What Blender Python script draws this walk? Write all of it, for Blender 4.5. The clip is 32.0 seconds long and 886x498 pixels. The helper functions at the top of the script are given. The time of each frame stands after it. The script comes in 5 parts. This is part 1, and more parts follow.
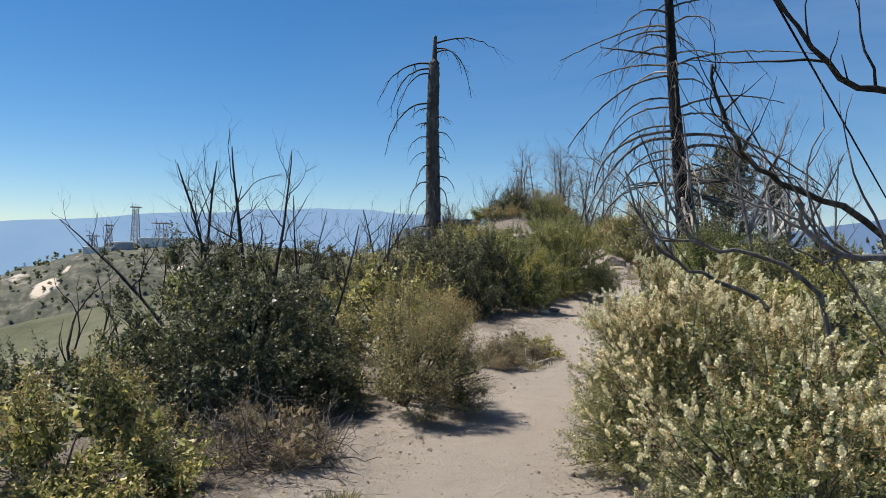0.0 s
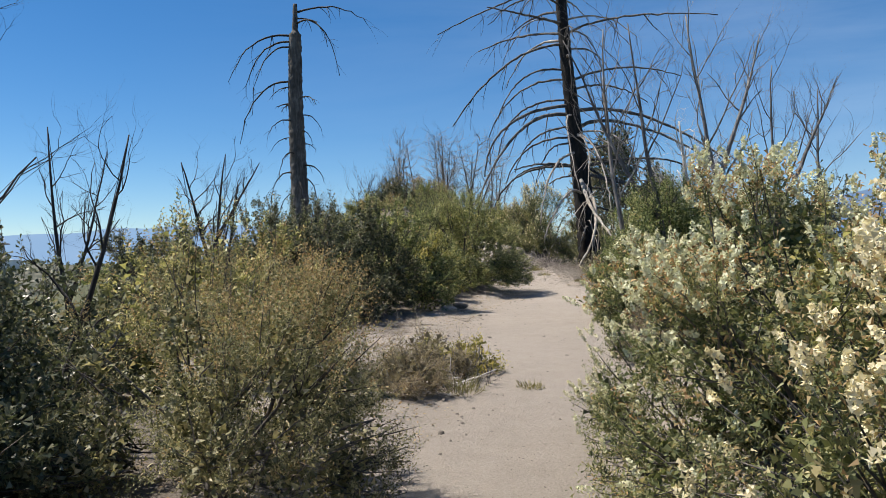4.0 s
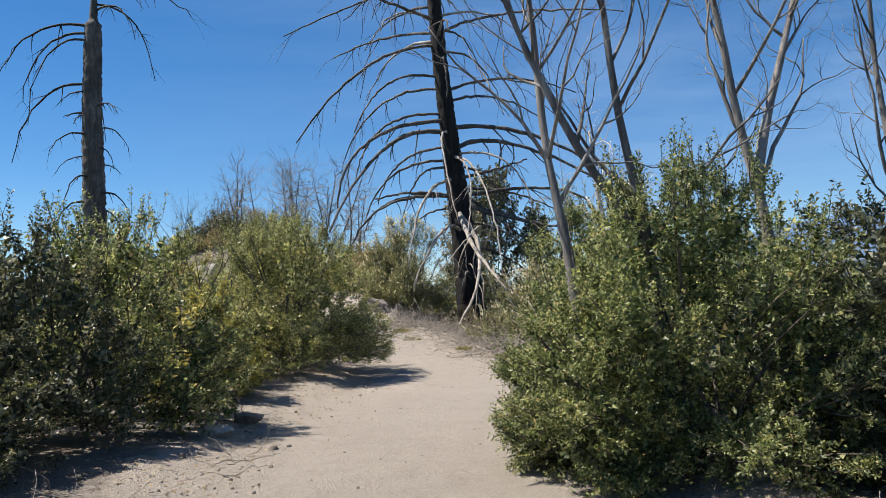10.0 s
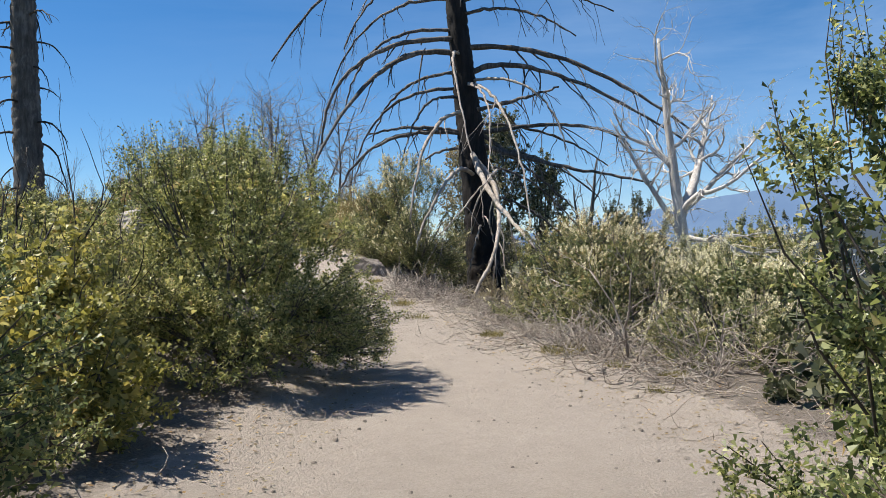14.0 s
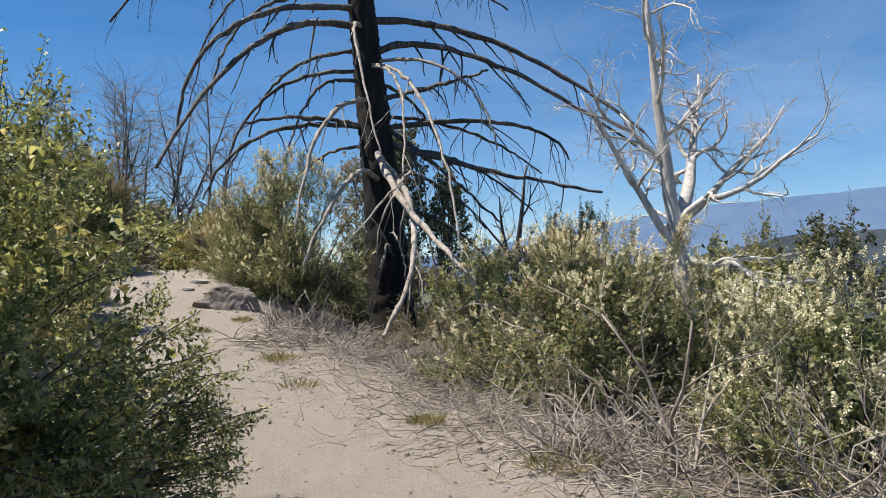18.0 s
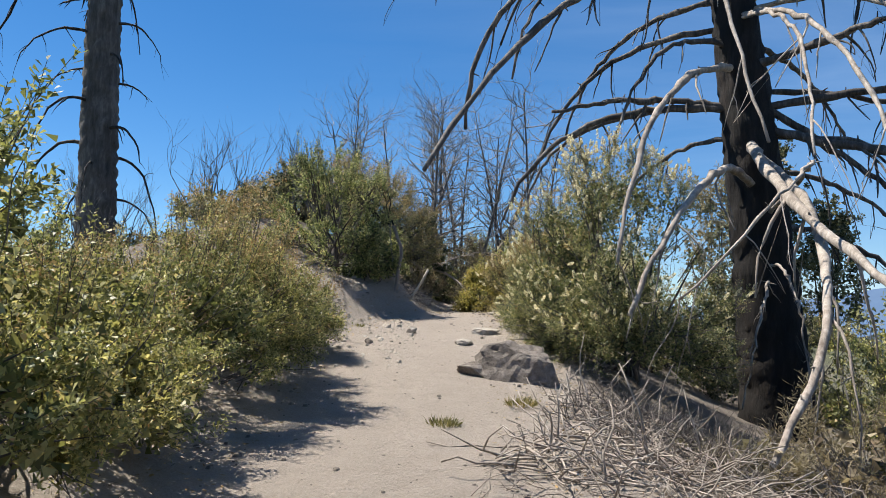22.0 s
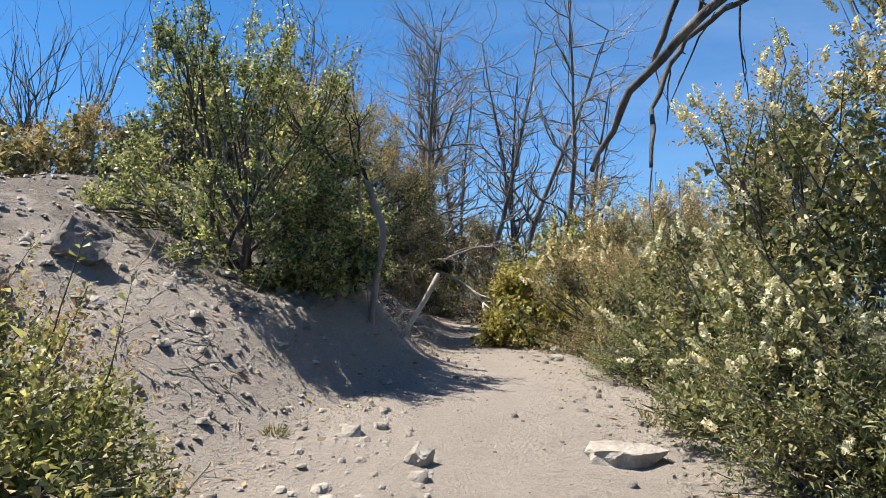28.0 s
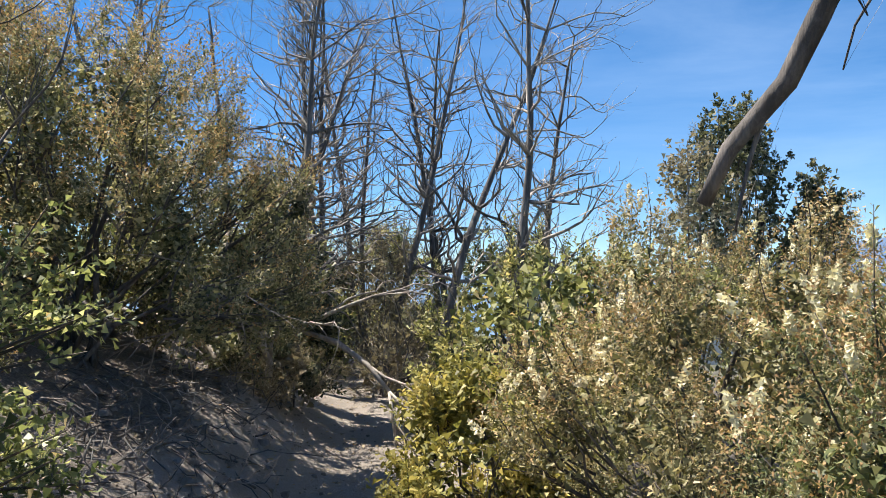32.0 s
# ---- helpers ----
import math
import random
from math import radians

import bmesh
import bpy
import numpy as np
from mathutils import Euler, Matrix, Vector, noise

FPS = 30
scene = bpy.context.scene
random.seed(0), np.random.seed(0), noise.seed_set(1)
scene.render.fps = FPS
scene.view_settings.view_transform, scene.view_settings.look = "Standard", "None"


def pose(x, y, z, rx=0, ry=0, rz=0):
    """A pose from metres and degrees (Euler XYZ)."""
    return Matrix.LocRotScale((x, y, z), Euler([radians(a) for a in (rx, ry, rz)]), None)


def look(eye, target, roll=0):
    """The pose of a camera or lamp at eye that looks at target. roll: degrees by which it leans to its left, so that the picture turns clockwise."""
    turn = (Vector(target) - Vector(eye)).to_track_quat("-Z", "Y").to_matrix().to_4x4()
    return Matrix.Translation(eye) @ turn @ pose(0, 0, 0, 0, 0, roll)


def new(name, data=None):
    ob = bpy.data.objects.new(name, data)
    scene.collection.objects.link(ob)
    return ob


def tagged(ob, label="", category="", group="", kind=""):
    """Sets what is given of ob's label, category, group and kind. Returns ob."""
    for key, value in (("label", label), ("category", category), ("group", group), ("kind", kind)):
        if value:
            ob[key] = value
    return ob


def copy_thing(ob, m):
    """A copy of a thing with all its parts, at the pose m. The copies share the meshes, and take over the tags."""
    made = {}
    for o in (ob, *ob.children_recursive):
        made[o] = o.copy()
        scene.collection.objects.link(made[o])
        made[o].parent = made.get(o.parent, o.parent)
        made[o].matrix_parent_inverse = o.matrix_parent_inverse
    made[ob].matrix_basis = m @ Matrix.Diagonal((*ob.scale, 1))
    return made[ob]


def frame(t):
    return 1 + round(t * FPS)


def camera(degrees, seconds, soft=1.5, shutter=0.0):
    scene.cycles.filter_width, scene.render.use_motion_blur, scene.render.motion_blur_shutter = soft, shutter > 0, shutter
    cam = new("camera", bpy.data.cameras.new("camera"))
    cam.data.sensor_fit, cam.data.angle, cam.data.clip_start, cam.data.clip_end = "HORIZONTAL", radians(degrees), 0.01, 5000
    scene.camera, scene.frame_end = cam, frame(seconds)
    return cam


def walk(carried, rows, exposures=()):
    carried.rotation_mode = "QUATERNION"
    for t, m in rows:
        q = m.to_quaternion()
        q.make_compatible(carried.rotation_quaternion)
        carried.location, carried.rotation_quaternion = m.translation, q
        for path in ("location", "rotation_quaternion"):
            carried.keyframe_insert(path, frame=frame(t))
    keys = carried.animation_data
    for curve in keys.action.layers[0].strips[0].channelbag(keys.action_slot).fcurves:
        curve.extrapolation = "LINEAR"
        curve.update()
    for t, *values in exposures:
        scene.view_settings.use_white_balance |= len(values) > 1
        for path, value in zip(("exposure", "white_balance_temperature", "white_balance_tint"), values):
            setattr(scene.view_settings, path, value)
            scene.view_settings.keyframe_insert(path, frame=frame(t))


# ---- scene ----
cam = camera(60.3, 32.0, soft=0.8)
PATH = [
    (0, (1.413, -0.713, 1.728), (1.348, 1.286, 1.724), 0.7),
    (0.5, (1.284, -0.098, 1.592), (1.376, 1.9, 1.595), 0.2),
    (1, (1.238, 0.553, 1.474), (1.392, 2.547, 1.482), -0.0),
    (1.5, (1.155, 1.254, 1.362), (1.321, 3.248, 1.372), -0.1),
    (2, (1.218, 1.966, 1.268), (1.395, 3.958, 1.279), -0.5),
    (2.5, (1.245, 2.71, 1.185), (1.444, 4.7, 1.198), -0.6),
    (3, (1.352, 3.386, 1.107), (1.574, 5.373, 1.125), -0.9),
    (3.5, (1.374, 3.998, 1.042), (1.617, 5.983, 1.062), -1.4),
    (5.5, (1.334, 6.736, 1.116), (1.666, 8.708, 1.163), -0.9),
    (6, (1.365, 7.302, 1.106), (1.718, 9.27, 1.17), -0.9),
    (6.5, (1.54, 7.863, 1.086), (1.908, 9.827, 1.169), -1.4),
    (7, (1.727, 8.468, 1.079), (2.142, 10.422, 1.174), -1.5),
    (7.5, (2.027, 9.069, 1.076), (2.507, 11.008, 1.183), -1.7),
    (8, (2.347, 9.649, 1.09), (2.851, 11.581, 1.209), -1.9),
    (8.5, (2.711, 10.238, 1.121), (3.285, 12.149, 1.248), -2.1),
    (9, (2.957, 10.832, 1.162), (3.543, 12.739, 1.295), -2.1),
    (9.5, (3.217, 11.369, 1.187), (3.824, 13.27, 1.322), -2.1),
    (10, (3.465, 11.9, 1.228), (4.053, 13.807, 1.366), -2.1),
    (10.5, (3.678, 12.432, 1.259), (4.248, 14.344, 1.393), -2.0),
    (11, (3.869, 12.984, 1.298), (4.431, 14.902, 1.35), -1.8),
    (11.5, (3.972, 13.592, 1.366), (4.534, 15.511, 1.378), -1.5),
    (12, (4.163, 14.161, 1.37), (4.729, 16.079, 1.377), -1.5),
    (12.5, (4.276, 14.76, 1.372), (4.843, 16.678, 1.38), -1.4),
    (13, (4.392, 15.388, 1.356), (4.969, 17.303, 1.368), -1.3),
    (13.5, (4.454, 16.035, 1.381), (5.042, 17.947, 1.396), -1.2),
    (15.5, (4.74, 18.418, 1.435), (5.379, 20.313, 1.46), -0.8),
    (16, (4.871, 18.953, 1.433), (5.523, 20.843, 1.459), -1.0),
    (16.5, (5.148, 19.445, 1.416), (5.917, 21.291, 1.446), -1.2),
    (17, (5.4, 19.962, 1.4), (6.342, 21.726, 1.43), -1.6),
    (17.5, (5.613, 20.556, 1.432), (6.574, 22.31, 1.476), -1.1),
    (18, (5.83, 21.107, 1.477), (6.693, 22.909, 1.553), -0.8),
    (18.5, (6.051, 21.666, 1.518), (6.818, 23.51, 1.627), -0.6),
    (19, (6.299, 22.19, 1.545), (6.973, 24.069, 1.667), -0.2),
    (19.5, (6.52, 22.726, 1.578), (7.098, 24.636, 1.714), -0.2),
    (20, (6.798, 23.301, 1.565), (7.273, 25.237, 1.723), -0.0),
    (20.5, (6.993, 23.942, 1.545), (7.316, 25.909, 1.718), 0.5),
    (21, (7.198, 24.629, 1.57), (7.415, 26.609, 1.75), 0.7),
    (21.5, (7.27, 25.302, 1.609), (7.341, 27.293, 1.791), 1.1),
    (22, (7.374, 25.946, 1.641), (7.369, 27.938, 1.821), 1.2),
    (22.5, (7.358, 26.587, 1.67), (7.33, 28.579, 1.843), 1.3),
    (23, (7.313, 27.22, 1.688), (7.275, 29.213, 1.849), 1.2),
    (23.5, (7.249, 27.815, 1.744), (7.187, 29.808, 1.892), 1.5),
    (24, (7.232, 28.433, 1.84), (7.157, 30.428, 1.958), 0.9),
    (24.5, (7.215, 28.93, 1.854), (7.113, 30.924, 1.965), 1.5),
    (26.5, (6.918, 30.851, 1.875), (6.874, 32.841, 2.066), 1.7),
    (27, (6.861, 31.473, 1.951), (6.86, 33.464, 2.138), 1.2),
    (27.5, (6.875, 32.021, 2.03), (6.928, 34.012, 2.207), 0.9),
    (28, (6.914, 32.602, 2.13), (6.984, 34.594, 2.297), 0.9),
    (28.5, (6.903, 33.229, 2.285), (7.008, 35.22, 2.449), 0.8),
    (29, (6.98, 33.821, 2.459), (7.13, 35.809, 2.612), 0.9),
    (29.5, (6.914, 34.386, 2.632), (7.093, 36.373, 2.773), 0.9),
    (30, (7.013, 34.918, 2.749), (7.222, 36.902, 2.882), 0.9),
    (30.5, (7.12, 35.371, 2.863), (7.349, 37.354, 2.991), 0.8),
    (31, (7.189, 35.841, 2.956), (7.446, 37.82, 3.082), 0.6),
    (31.5, (7.298, 36.311, 2.993), (7.58, 38.287, 3.121), 0.3),
    (32, (7.324, 36.826, 3.059), (7.625, 38.8, 3.182), 0.3),
]
walk(cam, [(t, look(eye, target, roll)) for t, eye, target, roll in PATH], [(0, 0.55), (6, 0.77), (12, 0.84), (14, 0.85), (17, 0.75), (20, 0.85), (23, 0.93), (28, 1.12), (31, 1.27), (32, 1.27)])

# ---- world, sun, exposure ----
SUN_AZ, SUN_EL = math.atan2(-0.90, 0.44), radians(61)
world = bpy.data.worlds.new("world")
scene.world = world
world.use_nodes = True
wn = world.node_tree.nodes
wl = world.node_tree.links
sky = wn.new("ShaderNodeTexSky")
sky.sky_type = "NISHITA"
sky.sun_disc = False
sky.sun_elevation = SUN_EL
sky.sun_rotation = SUN_AZ
sky.altitude = 1500
sky.air_density = 1.0
sky.dust_density = 0.25
sky.ozone_density = 4.0
wn["Background"].inputs["Strength"].default_value = 0.073
hue = wn.new("ShaderNodeHueSaturation")
hue.inputs["Saturation"].default_value = 1.28
wl.new(sky.outputs[0], hue.inputs["Color"])
# Thin cirrus, drawn out along one way and thickest over the valley to the east.
tc = wn.new("ShaderNodeTexCoord")
mp = wn.new("ShaderNodeMapping")
mp.inputs["Rotation"].default_value, mp.inputs["Scale"].default_value = (0, 0.12, 0.5), (1.2, 3.0, 9.0)
wl.new(tc.outputs["Generated"], mp.inputs["Vector"])
cn = wn.new("ShaderNodeTexNoise")
cn.inputs["Scale"].default_value, cn.inputs["Detail"].default_value, cn.inputs["Roughness"].default_value, cn.inputs["Distortion"].default_value = 1.1, 7, 0.6, 0.4
wl.new(mp.outputs[0], cn.inputs["Vector"])
sep = wn.new("ShaderNodeSeparateXYZ")
wl.new(tc.outputs["Generated"], sep.inputs[0])
east = wn.new("ShaderNodeMapRange")
for slot, value in ((1, -0.25), (2, 0.75), (3, 0.0), (4, 0.36)):
    east.inputs[slot].default_value = value
wl.new(sep.outputs["X"], east.inputs[0])
veil = wn.new("ShaderNodeMapRange")
for slot, value in ((1, 0.36), (2, 0.72), (3, 0.12), (4, 1.0)):
    veil.inputs[slot].default_value = value
wl.new(cn.outputs[0], veil.inputs[0])
thick = wn.new("ShaderNodeMath")
thick.operation = "MULTIPLY"
wl.new(east.outputs[0], thick.inputs[0])
wl.new(veil.outputs[0], thick.inputs[1])
cloud = wn.new("ShaderNodeMix")
cloud.data_type = "RGBA"
cloud.inputs[7].default_value = (4.6, 6.0, 8.0, 1)
wl.new(thick.outputs[0], cloud.inputs[0])
wl.new(hue.outputs[0], cloud.inputs[6])
wl.new(cloud.outputs[2], wn["Background"].inputs["Color"])
sun_data = bpy.data.lights.new("sun", "SUN")
sun_data.energy, sun_data.angle, sun_data.color = 5.0, radians(0.5), (1.0, 0.93, 0.82)
sun = new("sun", sun_data)
sun_from = Vector((math.sin(SUN_AZ) * math.cos(SUN_EL), math.cos(SUN_AZ) * math.cos(SUN_EL), math.sin(SUN_EL)))
sun.matrix_world = look(sun_from * 50, (0, 0, 0))
scene.view_settings.exposure = 0.0

rng = np.random.default_rng(7)

# ---- materials ----


def ramp(nt, stops, fac):
    node = nt.nodes.new("ShaderNodeValToRGB")
    el = node.color_ramp.elements
    while len(el) < len(stops):
        el.new(0.5)
    for e, (p, c) in zip(el, stops):
        e.position, e.color = p, (*c, 1)
    nt.links.new(fac, node.inputs[0])
    return node.outputs[0]


def noise_tex(nt, scale, detail=4.0, rough=0.6, vec=None):
    node = nt.nodes.new("ShaderNodeTexNoise")
    node.inputs["Scale"].default_value, node.inputs["Detail"].default_value, node.inputs["Roughness"].default_value = scale, detail, rough
    if vec is not None:
        nt.links.new(vec, node.inputs["Vector"])
    return node.outputs[0]


def mix(nt, fac, a, b, blend="MIX"):
    node = nt.nodes.new("ShaderNodeMix")
    node.data_type, node.blend_type = "RGBA", blend
    for value, slot in ((fac, 0), (a, 6), (b, 7)):
        if isinstance(value, (int, float)):
            node.inputs[slot].default_value = value
        elif isinstance(value, tuple):
            node.inputs[slot].default_value = (*value, 1)
        else:
            nt.links.new(value, node.inputs[slot])
    return node.outputs[2]


def maths(nt, op, a, b=0.0):
    node = nt.nodes.new("ShaderNodeMath")
    node.operation = op
    for value, slot in ((a, 0), (b, 1)):
        if isinstance(value, (int, float)):
            node.inputs[slot].default_value = value
        else:
            nt.links.new(value, node.inputs[slot])
    return node.outputs[0]


def material(name, rough=0.8):
    m = bpy.data.materials.new(name)
    m.use_nodes = True
    b = m.node_tree.nodes["Principled BSDF"]
    b.inputs["Roughness"].default_value = rough
    b.inputs["Specular IOR Level"].default_value = 0.35
    return m, m.node_tree, b


def bump(nt, b, height, strength, distance):
    node = nt.nodes.new("ShaderNodeBump")
    node.inputs["Strength"].default_value, node.inputs["Distance"].default_value = strength, distance
    nt.links.new(height, node.inputs["Height"])
    nt.links.new(node.outputs[0], b.inputs["Normal"])


def coords(nt):
    return nt.nodes.new("ShaderNodeTexCoord").outputs["Object"]


def leaf_mat(name, stops, trans=0.25, rough=0.5, warm=((0.86, 0.89, 0.75), (1.3, 1.22, 1.04))):
    """Leaves: a colour for each leaf out of stops, clumps of shade in the colour at half a metre, some light let through."""
    m, nt, b = material(name, rough)
    geo = nt.nodes.new("ShaderNodeNewGeometry")
    col = ramp(nt, stops, geo.outputs["Random Per Island"])
    big = noise_tex(nt, 1.7, 2.0, 0.5, coords(nt))
    col = mix(nt, 1.0, col, ramp(nt, [(0.3, warm[0]), (0.7, warm[1])], big), "MULTIPLY")
    info = nt.nodes.new("ShaderNodeObjectInfo")
    col = mix(nt, 1.0, col, ramp(nt, [(0.0, (0.85, 0.9, 0.85)), (1.0, (1.1, 1.05, 1.0))], info.outputs["Random"]), "MULTIPLY")
    nt.links.new(col, b.inputs["Base Color"])
    b.inputs["Specular IOR Level"].default_value = 0.4
    tr = nt.nodes.new("ShaderNodeBsdfTranslucent")
    nt.links.new(mix(nt, 1.0, col, (1.12, 1.1, 0.82), "MULTIPLY"), tr.inputs["Color"])
    sh = nt.nodes.new("ShaderNodeMixShader")
    sh.inputs[0].default_value = trans
    nt.links.new(b.outputs[0], sh.inputs[1])
    nt.links.new(tr.outputs[0], sh.inputs[2])
    nt.links.new(sh.outputs[0], nt.nodes["Material Output"].inputs["Surface"])
    return m


def bark_mat(name, dark, mid, pale, scale=1.0, strength=0.6, pale_at=0.62):
    m, nt, b = material(name, 0.85)
    c = coords(nt)
    mp = nt.nodes.new("ShaderNodeMapping")
    mp.inputs["Scale"].default_value = (14 * scale, 14 * scale, 2.2 * scale)
    nt.links.new(c, mp.inputs["Vector"])
    fine = noise_tex(nt, 1.0, 6, 0.7, mp.outputs[0])
    big = noise_tex(nt, 1.3, 3, 0.6, c)
    f = maths(nt, "ADD", maths(nt, "MULTIPLY", fine, 0.6), maths(nt, "MULTIPLY", big, 0.4))
    nt.links.new(ramp(nt, [(0.36, dark), (0.5, mid), (pale_at, pale)], f), b.inputs["Base Color"])
    bump(nt, b, fine, strength, 0.03)
    return m


def ground_mat(name, path_only=False):
    m, nt, b = material(name, 0.95)
    c = coords(nt)
    fine = noise_tex(nt, 55, 6, 0.75, c)
    grit = noise_tex(nt, 160, 2, 0.6, c)
    big = noise_tex(nt, 0.55, 4, 0.6, c)
    mid = noise_tex(nt, 5.0, 5, 0.65, c)
    sand = ramp(nt, [(0.3, (0.278, 0.238, 0.201)), (0.55, (0.361, 0.312, 0.270)), (0.8, (0.437, 0.388, 0.337))], maths(nt, "ADD", maths(nt, "MULTIPLY", mid, 0.55), maths(nt, "MULTIPLY", big, 0.45)))
    sand = mix(nt, 0.45, sand, ramp(nt, [(0.33, (0.220, 0.182, 0.148)), (0.5, (0.330, 0.289, 0.247)), (0.68, (0.453, 0.405, 0.358))], fine))
    sand = mix(nt, maths(nt, "MULTIPLY", maths(nt, "GREATER_THAN", grit, 0.66), 0.5), sand, (0.137, 0.110, 0.090))
    if path_only:
        col = sand
    else:
        litter = ramp(nt, [(0.3, (0.076, 0.062, 0.051)), (0.5, (0.178, 0.151, 0.127)), (0.72, (0.303, 0.264, 0.231))], fine)
        att = nt.nodes.new("ShaderNodeAttribute")
        att.attribute_name = "bare"
        f = maths(nt, "ADD", att.outputs["Fac"], maths(nt, "MULTIPLY", maths(nt, "SUBTRACT", mid, 0.5), 1.2))
        col = mix(nt, ramp(nt, [(0.35, (0, 0, 0)), (0.65, (1, 1, 1))], f), litter, sand)
        wild = nt.nodes.new("ShaderNodeAttribute")
        wild.attribute_name = "wild"
        scrub = ramp(nt, [(0.3, (0.05, 0.055, 0.03)), (0.5, (0.11, 0.115, 0.065)), (0.7, (0.2, 0.18, 0.13))], noise_tex(nt, 0.12, 8, 0.7, c))
        col = mix(nt, wild.outputs["Fac"], col, scrub)
    nt.links.new(col, b.inputs["Base Color"])
    h = maths(nt, "ADD", maths(nt, "MULTIPLY", fine, 0.7), mid)
    bump(nt, b, maths(nt, "ADD", h, maths(nt, "MULTIPLY", noise_tex(nt, 18, 5, 0.7, c), 0.9)), 0.9, 0.05)
    return m


def rock_mat(name, dark, mid, pale):
    m, nt, b = material(name, 0.9)
    c = coords(nt)
    fine = noise_tex(nt, 14, 8, 0.7, c)
    big = noise_tex(nt, 2.5, 3, 0.6, c)
    nt.links.new(ramp(nt, [(0.33, dark), (0.5, mid), (0.66, pale)], maths(nt, "ADD", maths(nt, "MULTIPLY", fine, 0.6), maths(nt, "MULTIPLY", big, 0.4))), b.inputs["Base Color"])
    bump(nt, b, fine, 0.7, 0.05)
    return m


def plain_mat(name, color, rough=0.8, vary=0.25):
    m, nt, b = material(name, rough)
    n = noise_tex(nt, 9, 4, 0.6, coords(nt))
    lo, hi = tuple(v * (1 - vary) for v in color), tuple(min(1, v * (1 + vary)) for v in color)
    nt.links.new(ramp(nt, [(0.3, lo), (0.7, hi)], n), b.inputs["Base Color"])
    return m


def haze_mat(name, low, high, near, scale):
    """Far hills, the blue of the air between painted into a plain glowing backdrop colour with soft ridges."""
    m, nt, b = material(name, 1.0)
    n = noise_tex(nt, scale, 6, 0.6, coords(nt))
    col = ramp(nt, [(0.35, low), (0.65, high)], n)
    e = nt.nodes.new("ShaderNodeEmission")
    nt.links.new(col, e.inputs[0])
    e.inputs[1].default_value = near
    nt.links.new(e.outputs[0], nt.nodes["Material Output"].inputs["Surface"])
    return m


M_GROUND = ground_mat("dusty_ground")
M_TRAIL = ground_mat("dusty_trail", True)
OAK = leaf_mat("oak_leaves", [(0.0, (0.041, 0.059, 0.033)), (0.35, (0.125, 0.155, 0.076)), (0.7, (0.265, 0.297, 0.154)), (0.95, (0.471, 0.487, 0.307)), (1.0, (0.494, 0.345, 0.235))], 0.5, 0.42)
OAK_DARK = leaf_mat("dark_oak_leaves", [(0.0, (0.027, 0.036, 0.026)), (0.4, (0.072, 0.084, 0.055)), (0.8, (0.167, 0.172, 0.121)), (1.0, (0.325, 0.301, 0.254))], 0.34, 0.42)
SAGE = leaf_mat("olive_leaves", [(0.0, (0.065, 0.077, 0.034)), (0.35, (0.181, 0.193, 0.090)), (0.7, (0.349, 0.347, 0.175)), (0.95, (0.557, 0.528, 0.328)), (1.0, (0.557, 0.386, 0.266))], 0.42, 0.46)
YELLOW = leaf_mat("yellow_green_leaves", [(0.0, (0.105, 0.105, 0.036)), (0.5, (0.294, 0.280, 0.098)), (1.0, (0.525, 0.450, 0.195))], 0.4, 0.5)
CHAMISE = leaf_mat("chamise_leaves", [(0.0, (0.056, 0.059, 0.037)), (0.4, (0.178, 0.176, 0.106)), (0.75, (0.319, 0.294, 0.188)), (1.0, (0.515, 0.451, 0.350))], 0.36, 0.55)
DRY = leaf_mat("dry_seed_heads", [(0.0, (0.206, 0.128, 0.076)), (0.5, (0.337, 0.230, 0.139)), (1.0, (0.486, 0.367, 0.232))], 0.3, 0.8)
FINE = leaf_mat("narrow_green_leaves", [(0.0, (0.049, 0.062, 0.033)), (0.45, (0.153, 0.177, 0.091)), (0.8, (0.295, 0.302, 0.180)), (1.0, (0.414, 0.354, 0.254))], 0.36, 0.5)
BLOOM = leaf_mat("cream_blossom", [(0.0, (0.55, 0.51, 0.39)), (0.5, (0.72, 0.69, 0.57)), (1.0, (0.83, 0.81, 0.72))], 0.3, 0.8, ((0.97, 0.95, 0.84), (1.06, 1.04, 0.95)))
GRAYTWIG = leaf_mat("gray_dry_stems", [(0.0, (0.144, 0.117, 0.099)), (0.5, (0.243, 0.207, 0.180)), (1.0, (0.360, 0.315, 0.270))], 0.36, 0.9)
GRASS = leaf_mat("green_grass", [(0.0, (0.12, 0.12, 0.055)), (0.5, (0.20, 0.185, 0.095)), (1.0, (0.36, 0.31, 0.19))], 0.3, 0.6)
STEM = bark_mat("shrub_bark", (0.029, 0.023, 0.018), (0.082, 0.066, 0.053), (0.180, 0.148, 0.123))
BURNT = bark_mat("burnt_bark", (0.012, 0.010, 0.009), (0.03, 0.026, 0.023), (0.10, 0.085, 0.075))
CHAR = bark_mat("charred_bark", (0.004, 0.0035, 0.0035), (0.011, 0.0095, 0.009), (0.035, 0.027, 0.023), 0.6, 1.0, 0.68)
LIMB = bark_mat("weathered_limb", (0.034, 0.029, 0.026), (0.088, 0.077, 0.070), (0.21, 0.187, 0.17))
PALE = bark_mat("bleached_limb", (0.140, 0.114, 0.092), (0.295, 0.255, 0.218), (0.457, 0.410, 0.362))
BLEACHED = bark_mat("silver_white_wood", (0.27, 0.25, 0.23), (0.46, 0.43, 0.40), (0.64, 0.61, 0.58))
GRAYBARK = bark_mat("gray_trunk_bark", (0.037, 0.033, 0.030), (0.086, 0.078, 0.072), (0.164, 0.152, 0.139), 0.7)
